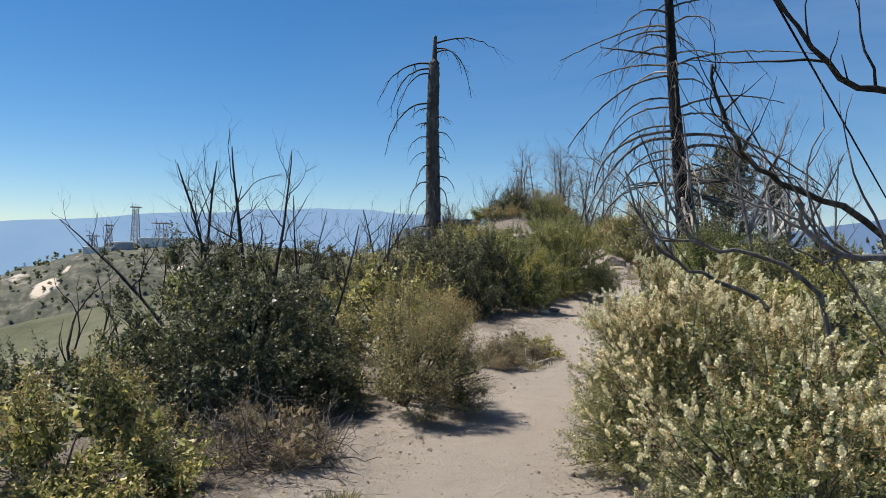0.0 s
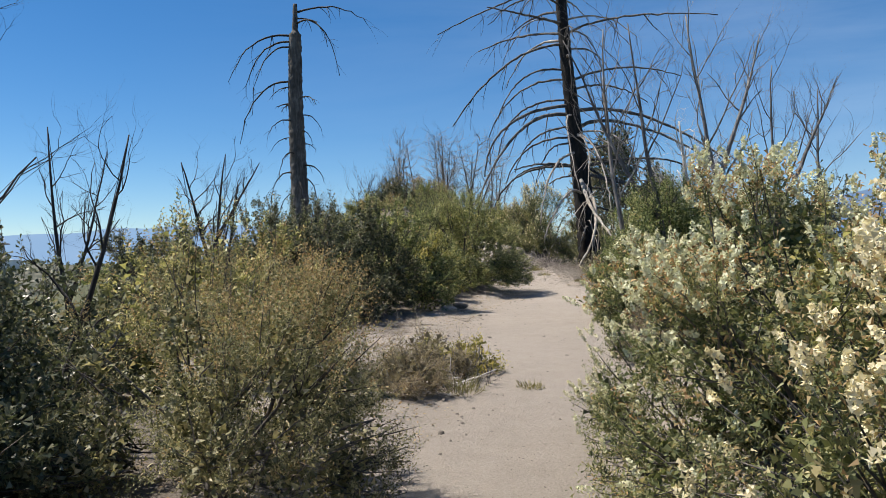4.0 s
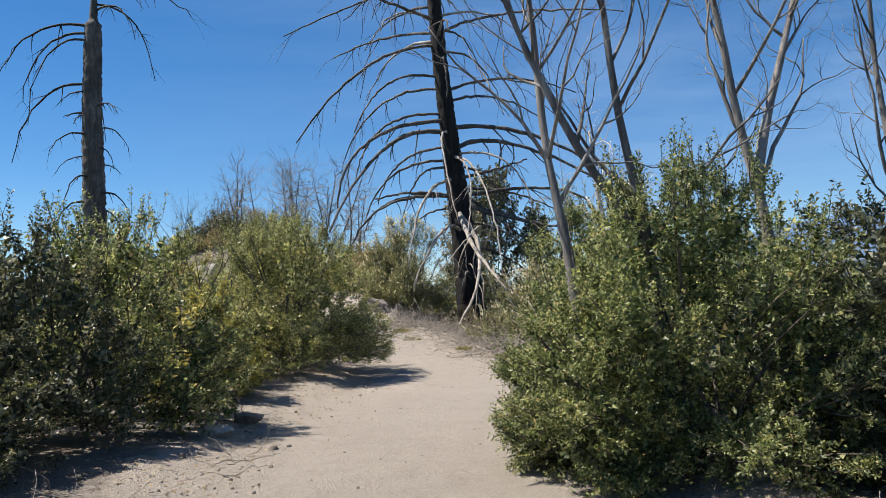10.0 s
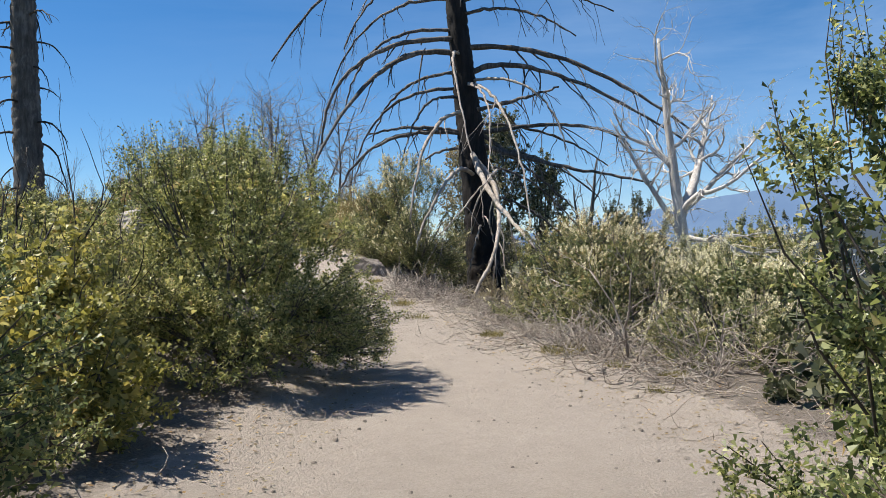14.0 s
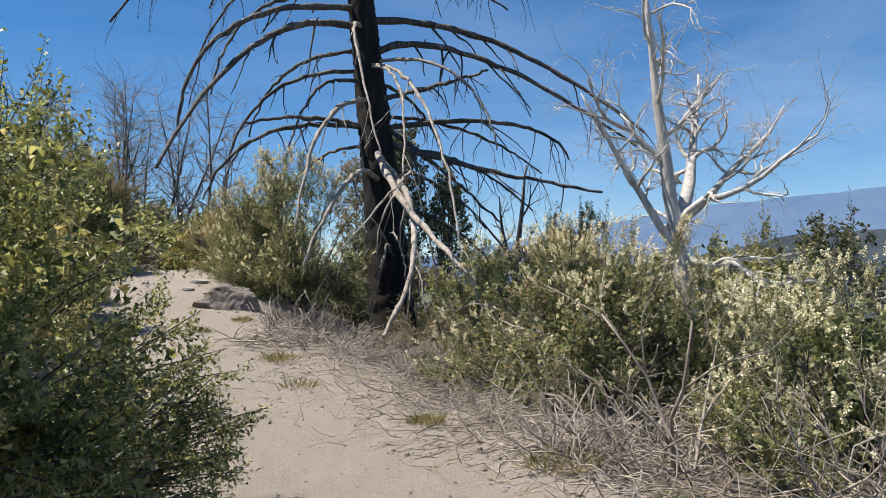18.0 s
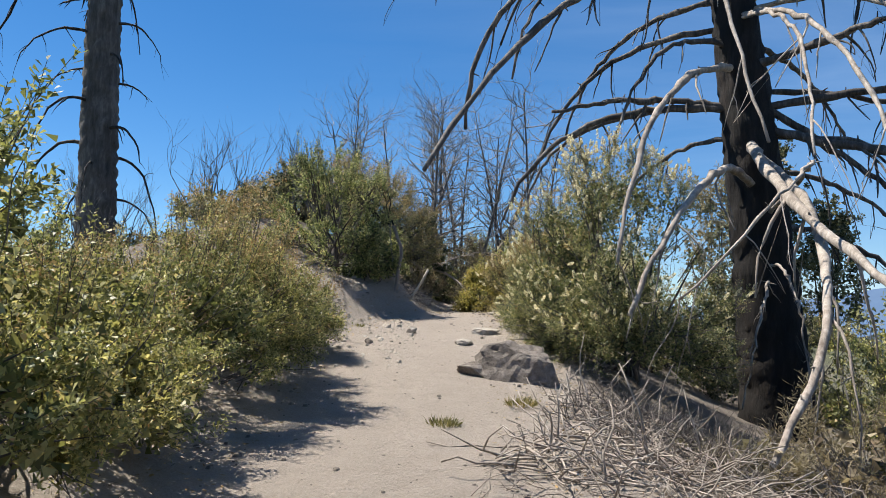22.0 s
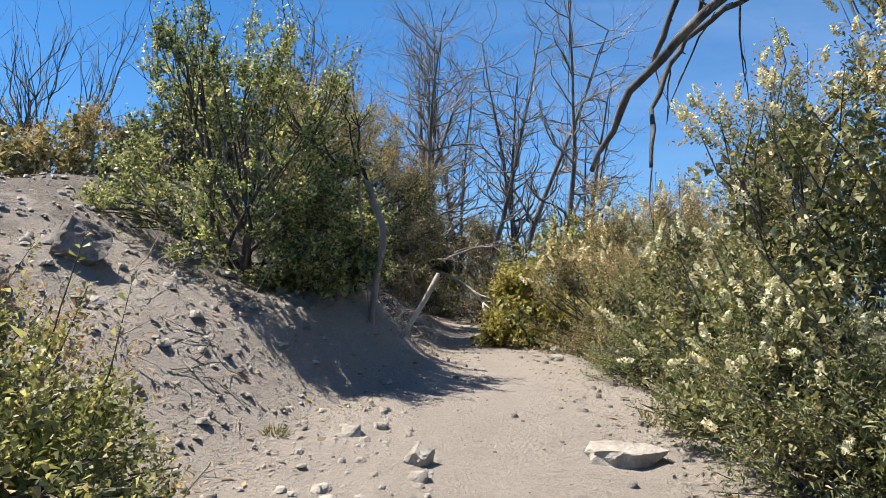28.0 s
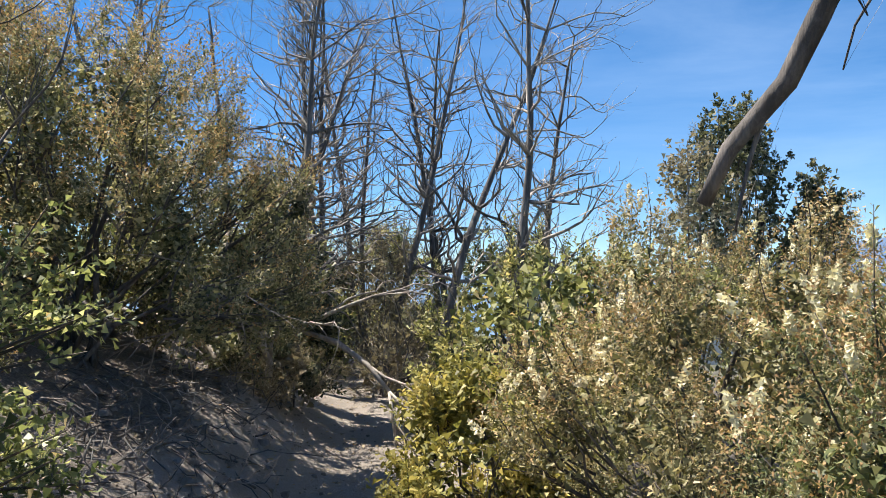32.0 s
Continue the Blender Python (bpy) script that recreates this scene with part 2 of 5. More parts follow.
GRAYTRUNK = bark_mat("silver_gray_bark", (0.10, 0.09, 0.08), (0.21, 0.19, 0.175), (0.36, 0.33, 0.30))
SNAGGRAY = bark_mat("snag_bark", (0.045, 0.041, 0.038), (0.115, 0.106, 0.10), (0.26, 0.242, 0.228))
ROCK = rock_mat("gray_rock", (0.074, 0.061, 0.053), (0.180, 0.156, 0.135), (0.312, 0.275, 0.242))
WROCK = rock_mat("pale_rock", (0.221, 0.192, 0.162), (0.369, 0.332, 0.288), (0.487, 0.450, 0.402))
FARSCRUB, nt, b = material("far_scrub_slope", 0.95)
c = coords(nt)
patch = noise_tex(nt, 0.035, 5, 0.6, c)
speck = noise_tex(nt, 0.35, 5, 0.7, c)
col = ramp(nt, [(0.35, (0.035, 0.042, 0.03)), (0.5, (0.075, 0.08, 0.06)), (0.68, (0.17, 0.155, 0.125))], speck)
col = mix(nt, ramp(nt, [(0.60, (0, 0, 0)), (0.64, (1, 1, 1))], patch), col, (0.42, 0.37, 0.31))
att = nt.nodes.new("ShaderNodeAttribute")
att.attribute_name = "sand"
col = mix(nt, ramp(nt, [(0.45, (0, 0, 0)), (0.6, (1, 1, 1))], maths(nt, "ADD", att.outputs["Fac"], maths(nt, "MULTIPLY", maths(nt, "SUBTRACT", speck, 0.5), 0.6))), col, (0.52, 0.45, 0.37))
nt.links.new(col, b.inputs["Base Color"])

# ---- mesh tools ----


def mesh_of(name, verts, faces, mat):
    """A mesh from an array of vertices and an array of faces with the same number of corners."""
    me = bpy.data.meshes.new(name)
    verts, faces = np.asarray(verts, np.float32), np.asarray(faces, np.int32)
    n, k = faces.shape
    me.vertices.add(len(verts))
    me.vertices.foreach_set("co", verts.ravel())
    me.loops.add(n * k)
    me.loops.foreach_set("vertex_index", faces.ravel())
    me.polygons.add(n)
    me.polygons.foreach_set("loop_start", np.arange(0, n * k, k, dtype=np.int32))
    me.polygons.foreach_set("loop_total", np.full(n, k, np.int32))
    me.update(calc_edges=True)
    me.materials.append(mat)
    return me


def part(name, data, parent, label="", smooth=False):
    ob = new(name, data)
    ob.parent = parent
    if smooth:
        data.polygons.foreach_set("use_smooth", np.ones(len(data.polygons), bool))
    if label:
        ob["label"] = label
    return ob


def thing(name, at, label, category, group="", kind="", turn=0.0):
    ob = new(name)
    ob.empty_display_size = 0.2
    ob.location = at
    ob.rotation_euler = (0, 0, turn)
    return tagged(ob, label, category, group, kind)


def unit(v):
    return v / np.maximum(np.linalg.norm(v, axis=-1, keepdims=True), 1e-9)


class Soup:
    """Collects quads from several tubes and leaves."""

    def __init__(self):
        self.v, self.f, self.n = [], [], 0

    def add(self, v, f):
        self.v.append(v)
        self.f.append(np.asarray(f) + self.n)
        self.n += len(v)

    def mesh(self, name, mat):
        return mesh_of(name, np.concatenate(self.v), np.concatenate(self.f), mat)


def tube(pts, radii, sides=6, rough=0.0, r=None):
    """A tapered tube round a line of points, its ends closed."""
    pts, radii = np.asarray(pts, float), np.asarray(radii, float)
    tan = unit(np.gradient(pts, axis=0))
    ref = np.array([0.31, 0.17, 0.93]) if abs(tan[0, 2]) < 0.8 else np.array([0.93, 0.31, 0.17])
    a = unit(np.cross(tan, ref))
    b = np.cross(tan, a)
    ang = np.linspace(0, 2 * math.pi, sides, endpoint=False)
    rr = radii[:, None, None] * np.ones((1, sides, 1))
    if rough and r is not None:
        rr = rr * (1 + rough * r.uniform(-1, 1, (len(pts), sides, 1)))
    ring = pts[:, None] + rr * (np.cos(ang)[None, :, None] * a[:, None] + np.sin(ang)[None, :, None] * b[:, None])
    v = np.concatenate([ring.reshape(-1, 3), pts[:1], pts[-1:]])
    k, s = np.meshgrid(np.arange(len(pts) - 1), np.arange(sides), indexing="ij")
    k, s = k.ravel(), s.ravel()
    s2 = (s + 1) % sides
    f = np.stack([k * sides + s, k * sides + s2, (k + 1) * sides + s2, (k + 1) * sides + s], 1)
    c0, c1, e = len(v) - 2, len(v) - 1, (len(pts) - 1) * sides
    s = np.arange(0, sides, 2)
    caps = [np.stack([np.full(len(s), c0), (s + 2) % sides, s + 1, s], 1), np.stack([np.full(len(s), c1), e + s, e + s + 1, e + (s + 2) % sides], 1)]
    return v, np.concatenate([f, *caps])


def wander(r, start, direction, length, steps, wobble, pull=(0, 0, 0)):
    """A crooked line from start: each step turns a little by chance and by the pull."""
    d = unit(np.asarray(direction, float))
    p = np.asarray(start, float)
    out = [p]
    for _ in range(steps):
        d = unit(d + r.normal(0, wobble, 3) + np.asarray(pull) / steps)
        p = p + d * length / steps
        out.append(p)
    return np.array(out)


def branching(r, soup, start, direction, length, radius, depth, wobble=0.16, pull=(0, 0, 0.3), spread=0.75, kids=3, sides=5, tip=0.42):
    """A dead limb with forks, joined in one soup."""
    steps = 5 if depth else 3
    pts = wander(r, start, direction, length, steps, wobble, pull)
    rad = radius * np.linspace(1, tip, steps + 1)
    soup.add(*tube(pts, rad, sides if depth > 1 else 4, 0.12, r))
    if depth:
        for k in range(kids):
            i = int(r.integers(1, steps + 1)) if k else steps
            f = i / steps
            d = unit(pts[i] - pts[i - 1])
            side = unit(np.cross(d, r.normal(0, 1, 3)))
            branching(r, soup, pts[i], d + side * spread * r.uniform(0.5, 1.1), length * r.uniform(0.4, 0.7), rad[i] * (0.7 if k else 0.95), depth - 1, wobble, pull, spread, kids, sides, tip)


# ---- leaves ----


def leaves_on(r, base, along, count, stem, size, wide, flat=0.55, fine=True):
    """Leaves round the stems that stand at base and point along: folded diamonds, or plain wedges where they are not fine."""
    n = len(base)
    ref = r.normal(0, 1, (n, 3))
    a = unit(np.cross(along, ref))
    b = np.cross(along, a)
    j = np.arange(count)
    s = (0.12 + 0.88 * (j + r.uniform(0, 1, (n, count))) / count)[..., None]
    ang = j * 2.4 + r.uniform(0, 6.28, (n, 1)) + r.normal(0, 0.4, (n, count))
    out = np.cos(ang)[..., None] * a[:, None] + np.sin(ang)[..., None] * b[:, None]
    d = unit(out * 0.85 + along[:, None] * r.uniform(0.2, 1.0, (n, count, 1)) + r.normal(0, 0.25, (n, count, 3)))
    p = base[:, None] + along[:, None] * s * np.reshape(stem, (-1, 1, 1))
    face = np.array([0, 0, 0.6]) + out * 0.35 + along[:, None] * 0.3 + r.normal(0, flat, (n, count, 3))
    side = unit(np.cross(d, face))
    L = size * r.uniform(0.65, 1.25, (n, count, 1))
    W = L * wide
    if not fine:
        v = np.stack([p, p + d * L * 0.9 + side * W * 0.55, p + d * L - side * W * 0.45], 2).reshape(-1, 3)
        return v, np.arange(len(v)).reshape(-1, 3)
    lift = np.cross(side, d) * W * 0.25
    v = np.stack([p, p + d * L * 0.5 + side * W * 0.5 + lift, p + d * L, p + d * L * 0.5 - side * W * 0.5 + lift], 2).reshape(-1, 3)
    return v, np.arange(len(v)).reshape(-1, 4)


def needles(r, a, b, rad):
    """Slightly bent three-sided twigs from the points a to the points b."""
    n = len(a)
    way = unit(b - a)
    e1 = unit(np.cross(way, r.normal(0, 1, (n, 3))))
    e2 = np.cross(way, e1)
    mid = (a + b) / 2 + e1 * (np.linalg.norm(b - a, axis=1) * r.uniform(0.03, 0.12, n))[:, None]
    rings = []
    for p, w in ((a, 1.0), (mid, 0.75), (b, 0.3)):
        rings.append(np.stack([p + (math.cos(t) * e1 + math.sin(t) * e2) * rad * w for t in (0, 2.1, 4.2)], 1))
    v = np.concatenate(rings, 1).reshape(-1, 3)
    q = np.array([[3 * i + j, 3 * i + (j + 1) % 3, 3 * i + 3 + (j + 1) % 3, 3 * i + 3 + j] for i in range(2) for j in range(3)])
    return v, ((np.arange(n) * 9)[:, None, None] + q[None]).reshape(-1, 4)


def spikes_on(r, base, along, length, thick, puffs):
    """Fluffy flower spikes: short petals round an axis, thickest in the middle."""
    n = len(base)
    a = unit(np.cross(along, r.normal(0, 1, (n, 3))))
    b = np.cross(along, a)
    j = np.arange(puffs)
    s = (j + 0.5) / puffs
    ang = j * 2.4 + r.uniform(0, 6.28, (n, 1))
    out = np.cos(ang)[..., None] * a[:, None] + np.sin(ang)[..., None] * b[:, None]
    fat = (np.sin(math.pi * (0.12 + 0.8 * s)) * thick)[None, :, None]
    Ls = (length * r.uniform(0.6, 1.25, (n, 1)))[..., None]
    c = base[:, None] + along[:, None] * s[None, :, None] * Ls + out * fat * 0.55
    g = thick * 0.5
    e1 = unit(r.normal(0, 1, (n, puffs, 3)))
    e2 = unit(np.cross(e1, r.normal(0, 1, (n, puffs, 3))))
    v = np.stack([c - e1 * g, c + e1 * g * 0.5 + e2 * g * 0.9, c + e1 * g * 0.5 - e2 * g * 0.9], 2).reshape(-1, 3)
    return v, np.arange(len(v)).reshape(-1, 3)


TUFT = 7
KINDS = {
    # leaf, dry tips, leaf size, width, leaves on a sprig, sprig length, upright, flowers
    "oak": dict(twig=STEM, mat=OAK, size=0.047, wide=0.62, count=12, stem=0.17, up=0.35, shoots=40),
    "oak_dark": dict(twig=STEM, mat=OAK_DARK, size=0.047, wide=0.62, count=12, stem=0.17, up=0.3, shoots=14),
    "olive": dict(twig=LIMB, mat=SAGE, size=0.047, wide=0.5, count=12, stem=0.19, up=0.5, shoots=42),
    "yellow": dict(twig=LIMB, mat=YELLOW, size=0.056, wide=0.55, count=10, stem=0.17, up=0.4, shoots=6),
    "chamise": dict(twig=LIMB, mat=CHAMISE, size=0.044, wide=0.36, count=16, stem=0.22, up=0.7, shoots=10),
    "gray": dict(twig=SNAGGRAY, mat=GRAYTWIG, size=0.075, wide=0.09, count=12, stem=0.2, up=0.9, shoots=10),
    "bloom": dict(twig=LIMB, mat=FINE, size=0.042, wide=0.3, count=16, stem=0.22, up=0.75, shoots=7),
}


def bush(kind, x, y, rx, ry, h, leaves, label, category="shrub", dry=0.0, bloom=0, puffs=12, seed=0, name="bush", group="", low=0.0, coarse=1.0, inner=1.0, fine=False):
    """A shrub: crooked stems, shaded inner leaves, and sprigs of leaves on the shell of many overlapping lobes."""
    k = KINDS[kind]
    r = np.random.default_rng(seed + int(abs(x) * 131 + abs(y) * 977))
    z0 = float(height(x, y))
    root = thing(name, (x, y, z0 - 0.03), label, category, group, turn=r.uniform(-0.3, 0.3))
    lobes = int(30 + 20 * rx * ry)
    ang, rad = r.uniform(0, 6.28, lobes), np.sqrt(r.uniform(0.05, 1, lobes))
    cz = np.linspace(0, 1, lobes) ** 0.8
    skirt = r.uniform(0, 1, lobes) < (0.34 if low == 0 else 0.0)
    cz = np.where(skirt, r.uniform(0, 0.3, lobes), cz)
    rad = np.where(skirt, r.uniform(0.78, 1.0, lobes), rad)
    taper = np.sqrt(np.clip(1 - (np.maximum(cz - 0.3, 0) / 0.78) ** 2, 0.1, 1))
    size = min(rx, ry, h * 0.75)
    lr = r.uniform(0.15, 0.33, lobes) * size
    C = np.stack([np.cos(ang) * rad * np.maximum(rx - lr, 0.1) * taper, np.sin(ang) * rad * np.maximum(ry - lr, 0.1) * taper, low + lr * 0.5 + cz * np.maximum(h - low - lr * 1.5, 0.05)], 1)
    C[:, :2] *= 1.1
    n = max(int(leaves * 0.68) // k["count"], 20)
    # Lobes well inside the crown carry few sprigs; those on its outside carry most.
    shell = 0.25 + np.linalg.norm(C / np.array([rx, ry, h]) - np.array([0, 0, 0.35]), axis=1)
    wl_ = lr**2 * shell**2
    # Twig ends on the lobes, each with a tuft of sprigs fanned out from it.
    tufts = max(n // TUFT, 12)
    pick = r.choice(lobes, tufts, p=wl_ / wl_.sum())
    outw = unit(C[pick] - np.array([0, 0, h * 0.3]))
    d = unit(r.normal(0, 1, (tufts, 3)) + outw * 0.7 + np.array([0, 0, 0.2]))
    node = C[pick] + d * (lr[pick] * (0.55 + 0.6 * r.uniform(0, 1, tufts) ** 0.8))[:, None]
    heading = unit(unit(node - np.array([0, 0, h * 0.25])) * 0.5 + d * 0.5 + np.array([0, 0, k["up"]]) + r.normal(0, 0.25, (tufts, 3)))
    own = r.integers(0, tufts, n)
    along = unit(heading[own] + r.normal(0, 0.42, (n, 3)))
    base = node[own] + r.normal(0, 0.022, (n, 3)) * coarse + heading[own] * (r.uniform(-0.12, 0.08, n) * coarse)[:, None]
    base[:, 2] = np.maximum(base[:, 2], 0.02 + 0.12 * r.uniform(0, 1, n))
    out = unit(base - np.array([0, 0, h * 0.25]))
    soup = Soup()
    soup.add(*leaves_on(r, base - along * k["stem"] * 0.4, along, k["count"], k["stem"] * r.uniform(0.7, 1.3, n), k["size"] * coarse, k["wide"], fine=False))
    ns = int(k["shoots"] * rx * ry) if leaves > 5000 else 0
    if ns:
        top = np.argsort(-(base[:, 2] + r.normal(0, h * 0.12, n)))[: max(ns * 4, 4)]
        top = r.choice(top, min(ns, len(top)), replace=False)
        sa = unit(out[top] * 0.5 + np.array([0, 0, 1.1]) + r.normal(0, 0.22, (len(top), 3)))
        long = r.uniform(0.16, 0.45, len(top))
        soup.add(*leaves_on(r, base[top], sa, 24, long, k["size"] * min(coarse, 0.95), k["wide"], fine=False))
    part("foliage", soup.mesh("foliage", k["mat"]), root)
    if dry:
        w = np.clip(base[:, 2] / h - 0.4, 0.02, 1) ** 1.5
        m = r.choice(n, int(n * dry), replace=False, p=w / w.sum())
        dv, df = leaves_on(r, base[m] + along[m] * 0.07, along[m], 9, 0.16, 0.034 * coarse, 0.5, fine=False)
        part("dry_crown", mesh_of("dry_crown", dv, df, DRY), root, "dry brown seed heads and spent blossom")
    if bloom:
        w = np.clip(base[:, 2] / h - 0.12, 0.03, 1) ** 1.2 * (0.25 + (np.sin(base[:, 0] * 5.1 + 1) * np.sin(base[:, 1] * 4.3) * np.sin(base[:, 2] * 5.7 + x) + 1.0))
        m = r.choice(n, bloom, replace=bloom > n, p=w / w.sum())
        al = unit(along[m] + r.normal(0, 0.3, (len(m), 3)) + np.array([0.15, 0, 0.25]))
        part("blossom", mesh_of("blossom", *spikes_on(r, base[m] + along[m] * k["stem"] * 0.85 + r.normal(0, 0.03, (len(m), 3)), al, 0.1, 0.025, puffs), BLOOM), root, "cream flower spikes")
    # Older, broader leaves fill the crown behind the sprigs.
    old = 0.046 if fine else 0.082 * max(coarse, 0.75)
    ni = int(0.62 * inner * (math.pi * (rx + ry) * h * 0.8 + math.pi * rx * ry) / (old * old * 0.38) / 3) + 60
    pi = r.choice(lobes, ni, p=lr**2 / (lr**2).sum())
    bi = C[pi] * r.uniform(0.9, 1.0, (ni, 1)) + unit(r.normal(0, 1, (ni, 3))) * (lr[pi] * r.uniform(0, 0.72, ni))[:, None]
    bi[:, 2] = np.maximum(bi[:, 2], 0.04)
    part("inner_foliage", mesh_of("inner_foliage", *leaves_on(r, bi, unit(r.normal(0, 1, (ni, 3))), 3, 0.1, old, 0.75, fine=False), k["mat"]), root)
    soup = Soup()
    for i in r.choice(lobes, min(lobes, 12), replace=False):
        s = r.normal(0, 0.06 + 0.04 * rx, 3) * np.array([1, 1, 0])
        e = C[i] + np.array([0, 0, lr[i] * 0.3])
        mid = s * 0.5 + e * 0.5 + r.normal(0, 0.08, 3)
        pts = np.array([s, s * 0.7 + mid * 0.3 + r.normal(0, 0.03, 3) + np.array([0, 0, 0.08]), mid, e * 0.75 + mid * 0.25, e])
        pts[0, 2] = -0.05
        soup.add(*tube(pts, np.array([1, 0.85, 0.6, 0.4, 0.2]) * r.uniform(0.009, 0.02) * (0.6 + 0.4 * h), 5, 0.1, r))
    if ns:
        soup.add(*needles(r, base[top] - sa * 0.15, base[top] + sa * long[:, None], 0.004))
    if leaves > 5000:
        # Thin bare twigs that run from the lobes to the tufts.
        q = np.argsort(-np.linalg.norm(node / np.array([rx, ry, h]) - np.array([0, 0, 0.3]), axis=1))[: int(70 + 110 * rx * ry)]
        a = C[pick[q]] * 0.75 + r.normal(0, 0.05, (len(q), 3))
        soup.add(*needles(r, a, node[q] + heading[q] * 0.12, 0.0045 + 0.0015 * h))
    tagged(part("woody_base", soup.mesh("woody_base", k["twig"]), root), kind="stuff")
    return root


# ---- terrain ----
Y_KEYS = [-60, -8, -3, -0.7, 2, 4, 6, 9, 13, 16, 19, 22, 25, 27, 29, 31.5, 33, 34.5, 36.2, 38, 42, 46, 52, 60, 90]
Z_KEYS = [-3, 0.4, 0.32, 0.18, -0.2, -0.45, -0.52, -0.5, -0.32, -0.22, -0.12, -0.1, -0.03, 0.12, 0.38, 0.66, 0.85, 1.08, 1.45, 1.65, 1.8, 2.0, 2.2, 1.6, -3]
XC_Y = [-8, 0, 4, 7, 9, 12, 15, 18, 20, 22, 25, 28, 31, 34, 37, 40, 44, 51, 60]
XC_X = [1.6, 1.3, 1.4, 1.5, 2.1, 3.3, 4.5, 5.3, 5.9, 6.5, 7.3, 7.2, 6.95, 6.95, 7.3, 7.7, 7.95, 8.3, 8.6]
HW_Y = [-8, 0, 6, 10, 13, 16, 18, 21, 23, 25, 28, 33, 36, 38, 40, 44, 52, 60]
HW_X = [0.9, 0.9, 0.9, 0.95, 1.05, 1.6, 1.9, 1.9, 1.5, 1.15, 1.05, 1.1, 1.08, 0.66, 0.45, 0.36, 0.6, 0.5]


def smooth_interp(y, ky, kx):
    y = np.asarray(y, float)
    return (np.interp(y - 0.8, ky, kx) + np.interp(y, ky, kx) * 2 + np.interp(y + 0.8, ky, kx)) / 4


def step(a, b, v):
    t = np.clip((v - a) / (b - a), 0, 1)
    return t * t * (3 - 2 * t)


def waves(x, y, s, seed):
    """Smooth bumps out of a few crossed sine waves."""
    r = np.random.default_rng(seed)
    out = 0
    for _ in range(7):
        a, f = r.uniform(0, 6.28), r.uniform(0.6, 1.7) / s
        out = out + np.sin((x * math.cos(a) + y * math.sin(a)) * f * 6.28 + r.uniform(0, 6.28))
    return out / 7


def height(x, y):
    x, y = np.asarray(x, float), np.asarray(y, float)
    u = x - smooth_interp(y, XC_Y, XC_X)
    w = smooth_interp(y, HW_Y, HW_X)
    z = smooth_interp(y, Y_KEYS, Z_KEYS)
    out = np.maximum(np.abs(u) - w, 0)
    z = z + 0.10 * step(0, 0.9, out) * (1 + 0.6 * waves(x, y, 2.3, 3)) + 0.03 * waves(x, y, 1.1, 4) * step(-0.3, 0.6, np.abs(u) - w) + 0.012 * waves(x, y, 0.7, 9)
    bank = step(0.7, 4.0, -u)
    z = z + bank * 1.4 * np.exp(-(((x - 4.2) / 2.4) ** 2 + ((y - 42) / 6.0) ** 2)) + bank * 1.15 * np.exp(-(((x - 2.5) / 3.0) ** 2 + ((y - 30) / 4.0) ** 2))
    z = z - np.interp(y, [10, 25], [0.32, 0.13]) * np.maximum(-u - np.interp(y, [10, 25], [4.6, 6.5]), 0) ** 1.15 - 0.10 * np.maximum(u - 6, 0) ** 1.15
    z = z - np.interp(y, [20, 24, 28, 31, 34, 40, 46, 54], [0, 0.05, 0.12, 0.24, 0.42, 0.42, 0.25, 0.1]) * np.clip(u - w - 0.25, 0, 4.6)
    z = z + 0.38 * step(0.0, 1.0, -u - w) * step(35.6, 37.6, y) * (1 - step(43, 46, y))
    z = z + (0.05 * waves(x, y, 0.9, 41) + 0.05 * waves(x, y, 0.45, 42)) * np.exp(-(((x - 5.0) / 1.6) ** 2 + ((y - 37) / 2.2) ** 2))
    z = z + 0.4 * np.exp(-(((x - 6.5) / 0.45) ** 2 + ((y - 38.8) / 0.7) ** 2))
    far = np.hypot(x - 5, y - 20)
    return np.maximum(z, -45 - 0.05 * np.minimum(far, 6000)) + 0.4 * waves(x, y, 14, 5) * step(8, 25, np.abs(u))


def axis(lo, hi, fine, near_lo, near_hi, coarse):
    mid = list(np.arange(near_lo, near_hi, fine))
    left, right = [near_lo], [mid[-1]]
    s = fine
    while left[-1] > lo:
        s *= coarse
        left.append(left[-1] - s)
    s = fine
    while right[-1] < hi:
        s *= coarse
        right.append(right[-1] + s)
    return np.array(left[:0:-1] + mid + right[1:])


def grid_mesh(name, gx, gy, mat, lift=0.0):
    X, Y = np.meshgrid(gx, gy, indexing="ij")
    Z = height(X, Y) + lift
    i, j = np.meshgrid(np.arange(len(gx) - 1), np.arange(len(gy) - 1), indexing="ij")
    a = (i * len(gy) + j).ravel()
    faces = np.stack([a, a + len(gy), a + len(gy) + 1, a + 1], 1)
    me = mesh_of(name, np.stack([X, Y, Z], -1).reshape(-1, 3), faces, mat)
    me.polygons.foreach_set("use_smooth", np.ones(len(me.polygons), bool))
    return me, X.ravel(), Y.ravel()


gm, GX, GY = grid_mesh("ground", axis(-4500, 4500, 0.16, -1.5, 12, 1.08), axis(-4500, 4500, 0.19, -4, 47, 1.08), M_GROUND)
u_all = np.abs(GX - smooth_interp(GY, XC_Y, XC_X)) - smooth_interp(GY, HW_Y, HW_X)
bare = np.clip(1.15 - step(0.1, 1.5, u_all) * 1.1, 0, 1.15)
bare = np.maximum(bare, 0.9 * np.exp(-(((GX - 5.2) / 1.3) ** 2 + ((GY - 36.8) / 1.7) ** 2)))
wild = np.clip(step(5, 10, np.abs(GX - smooth_interp(GY, XC_Y, XC_X))) + step(50, 60, GY) + step(6, 12, -GY), 0, 1)
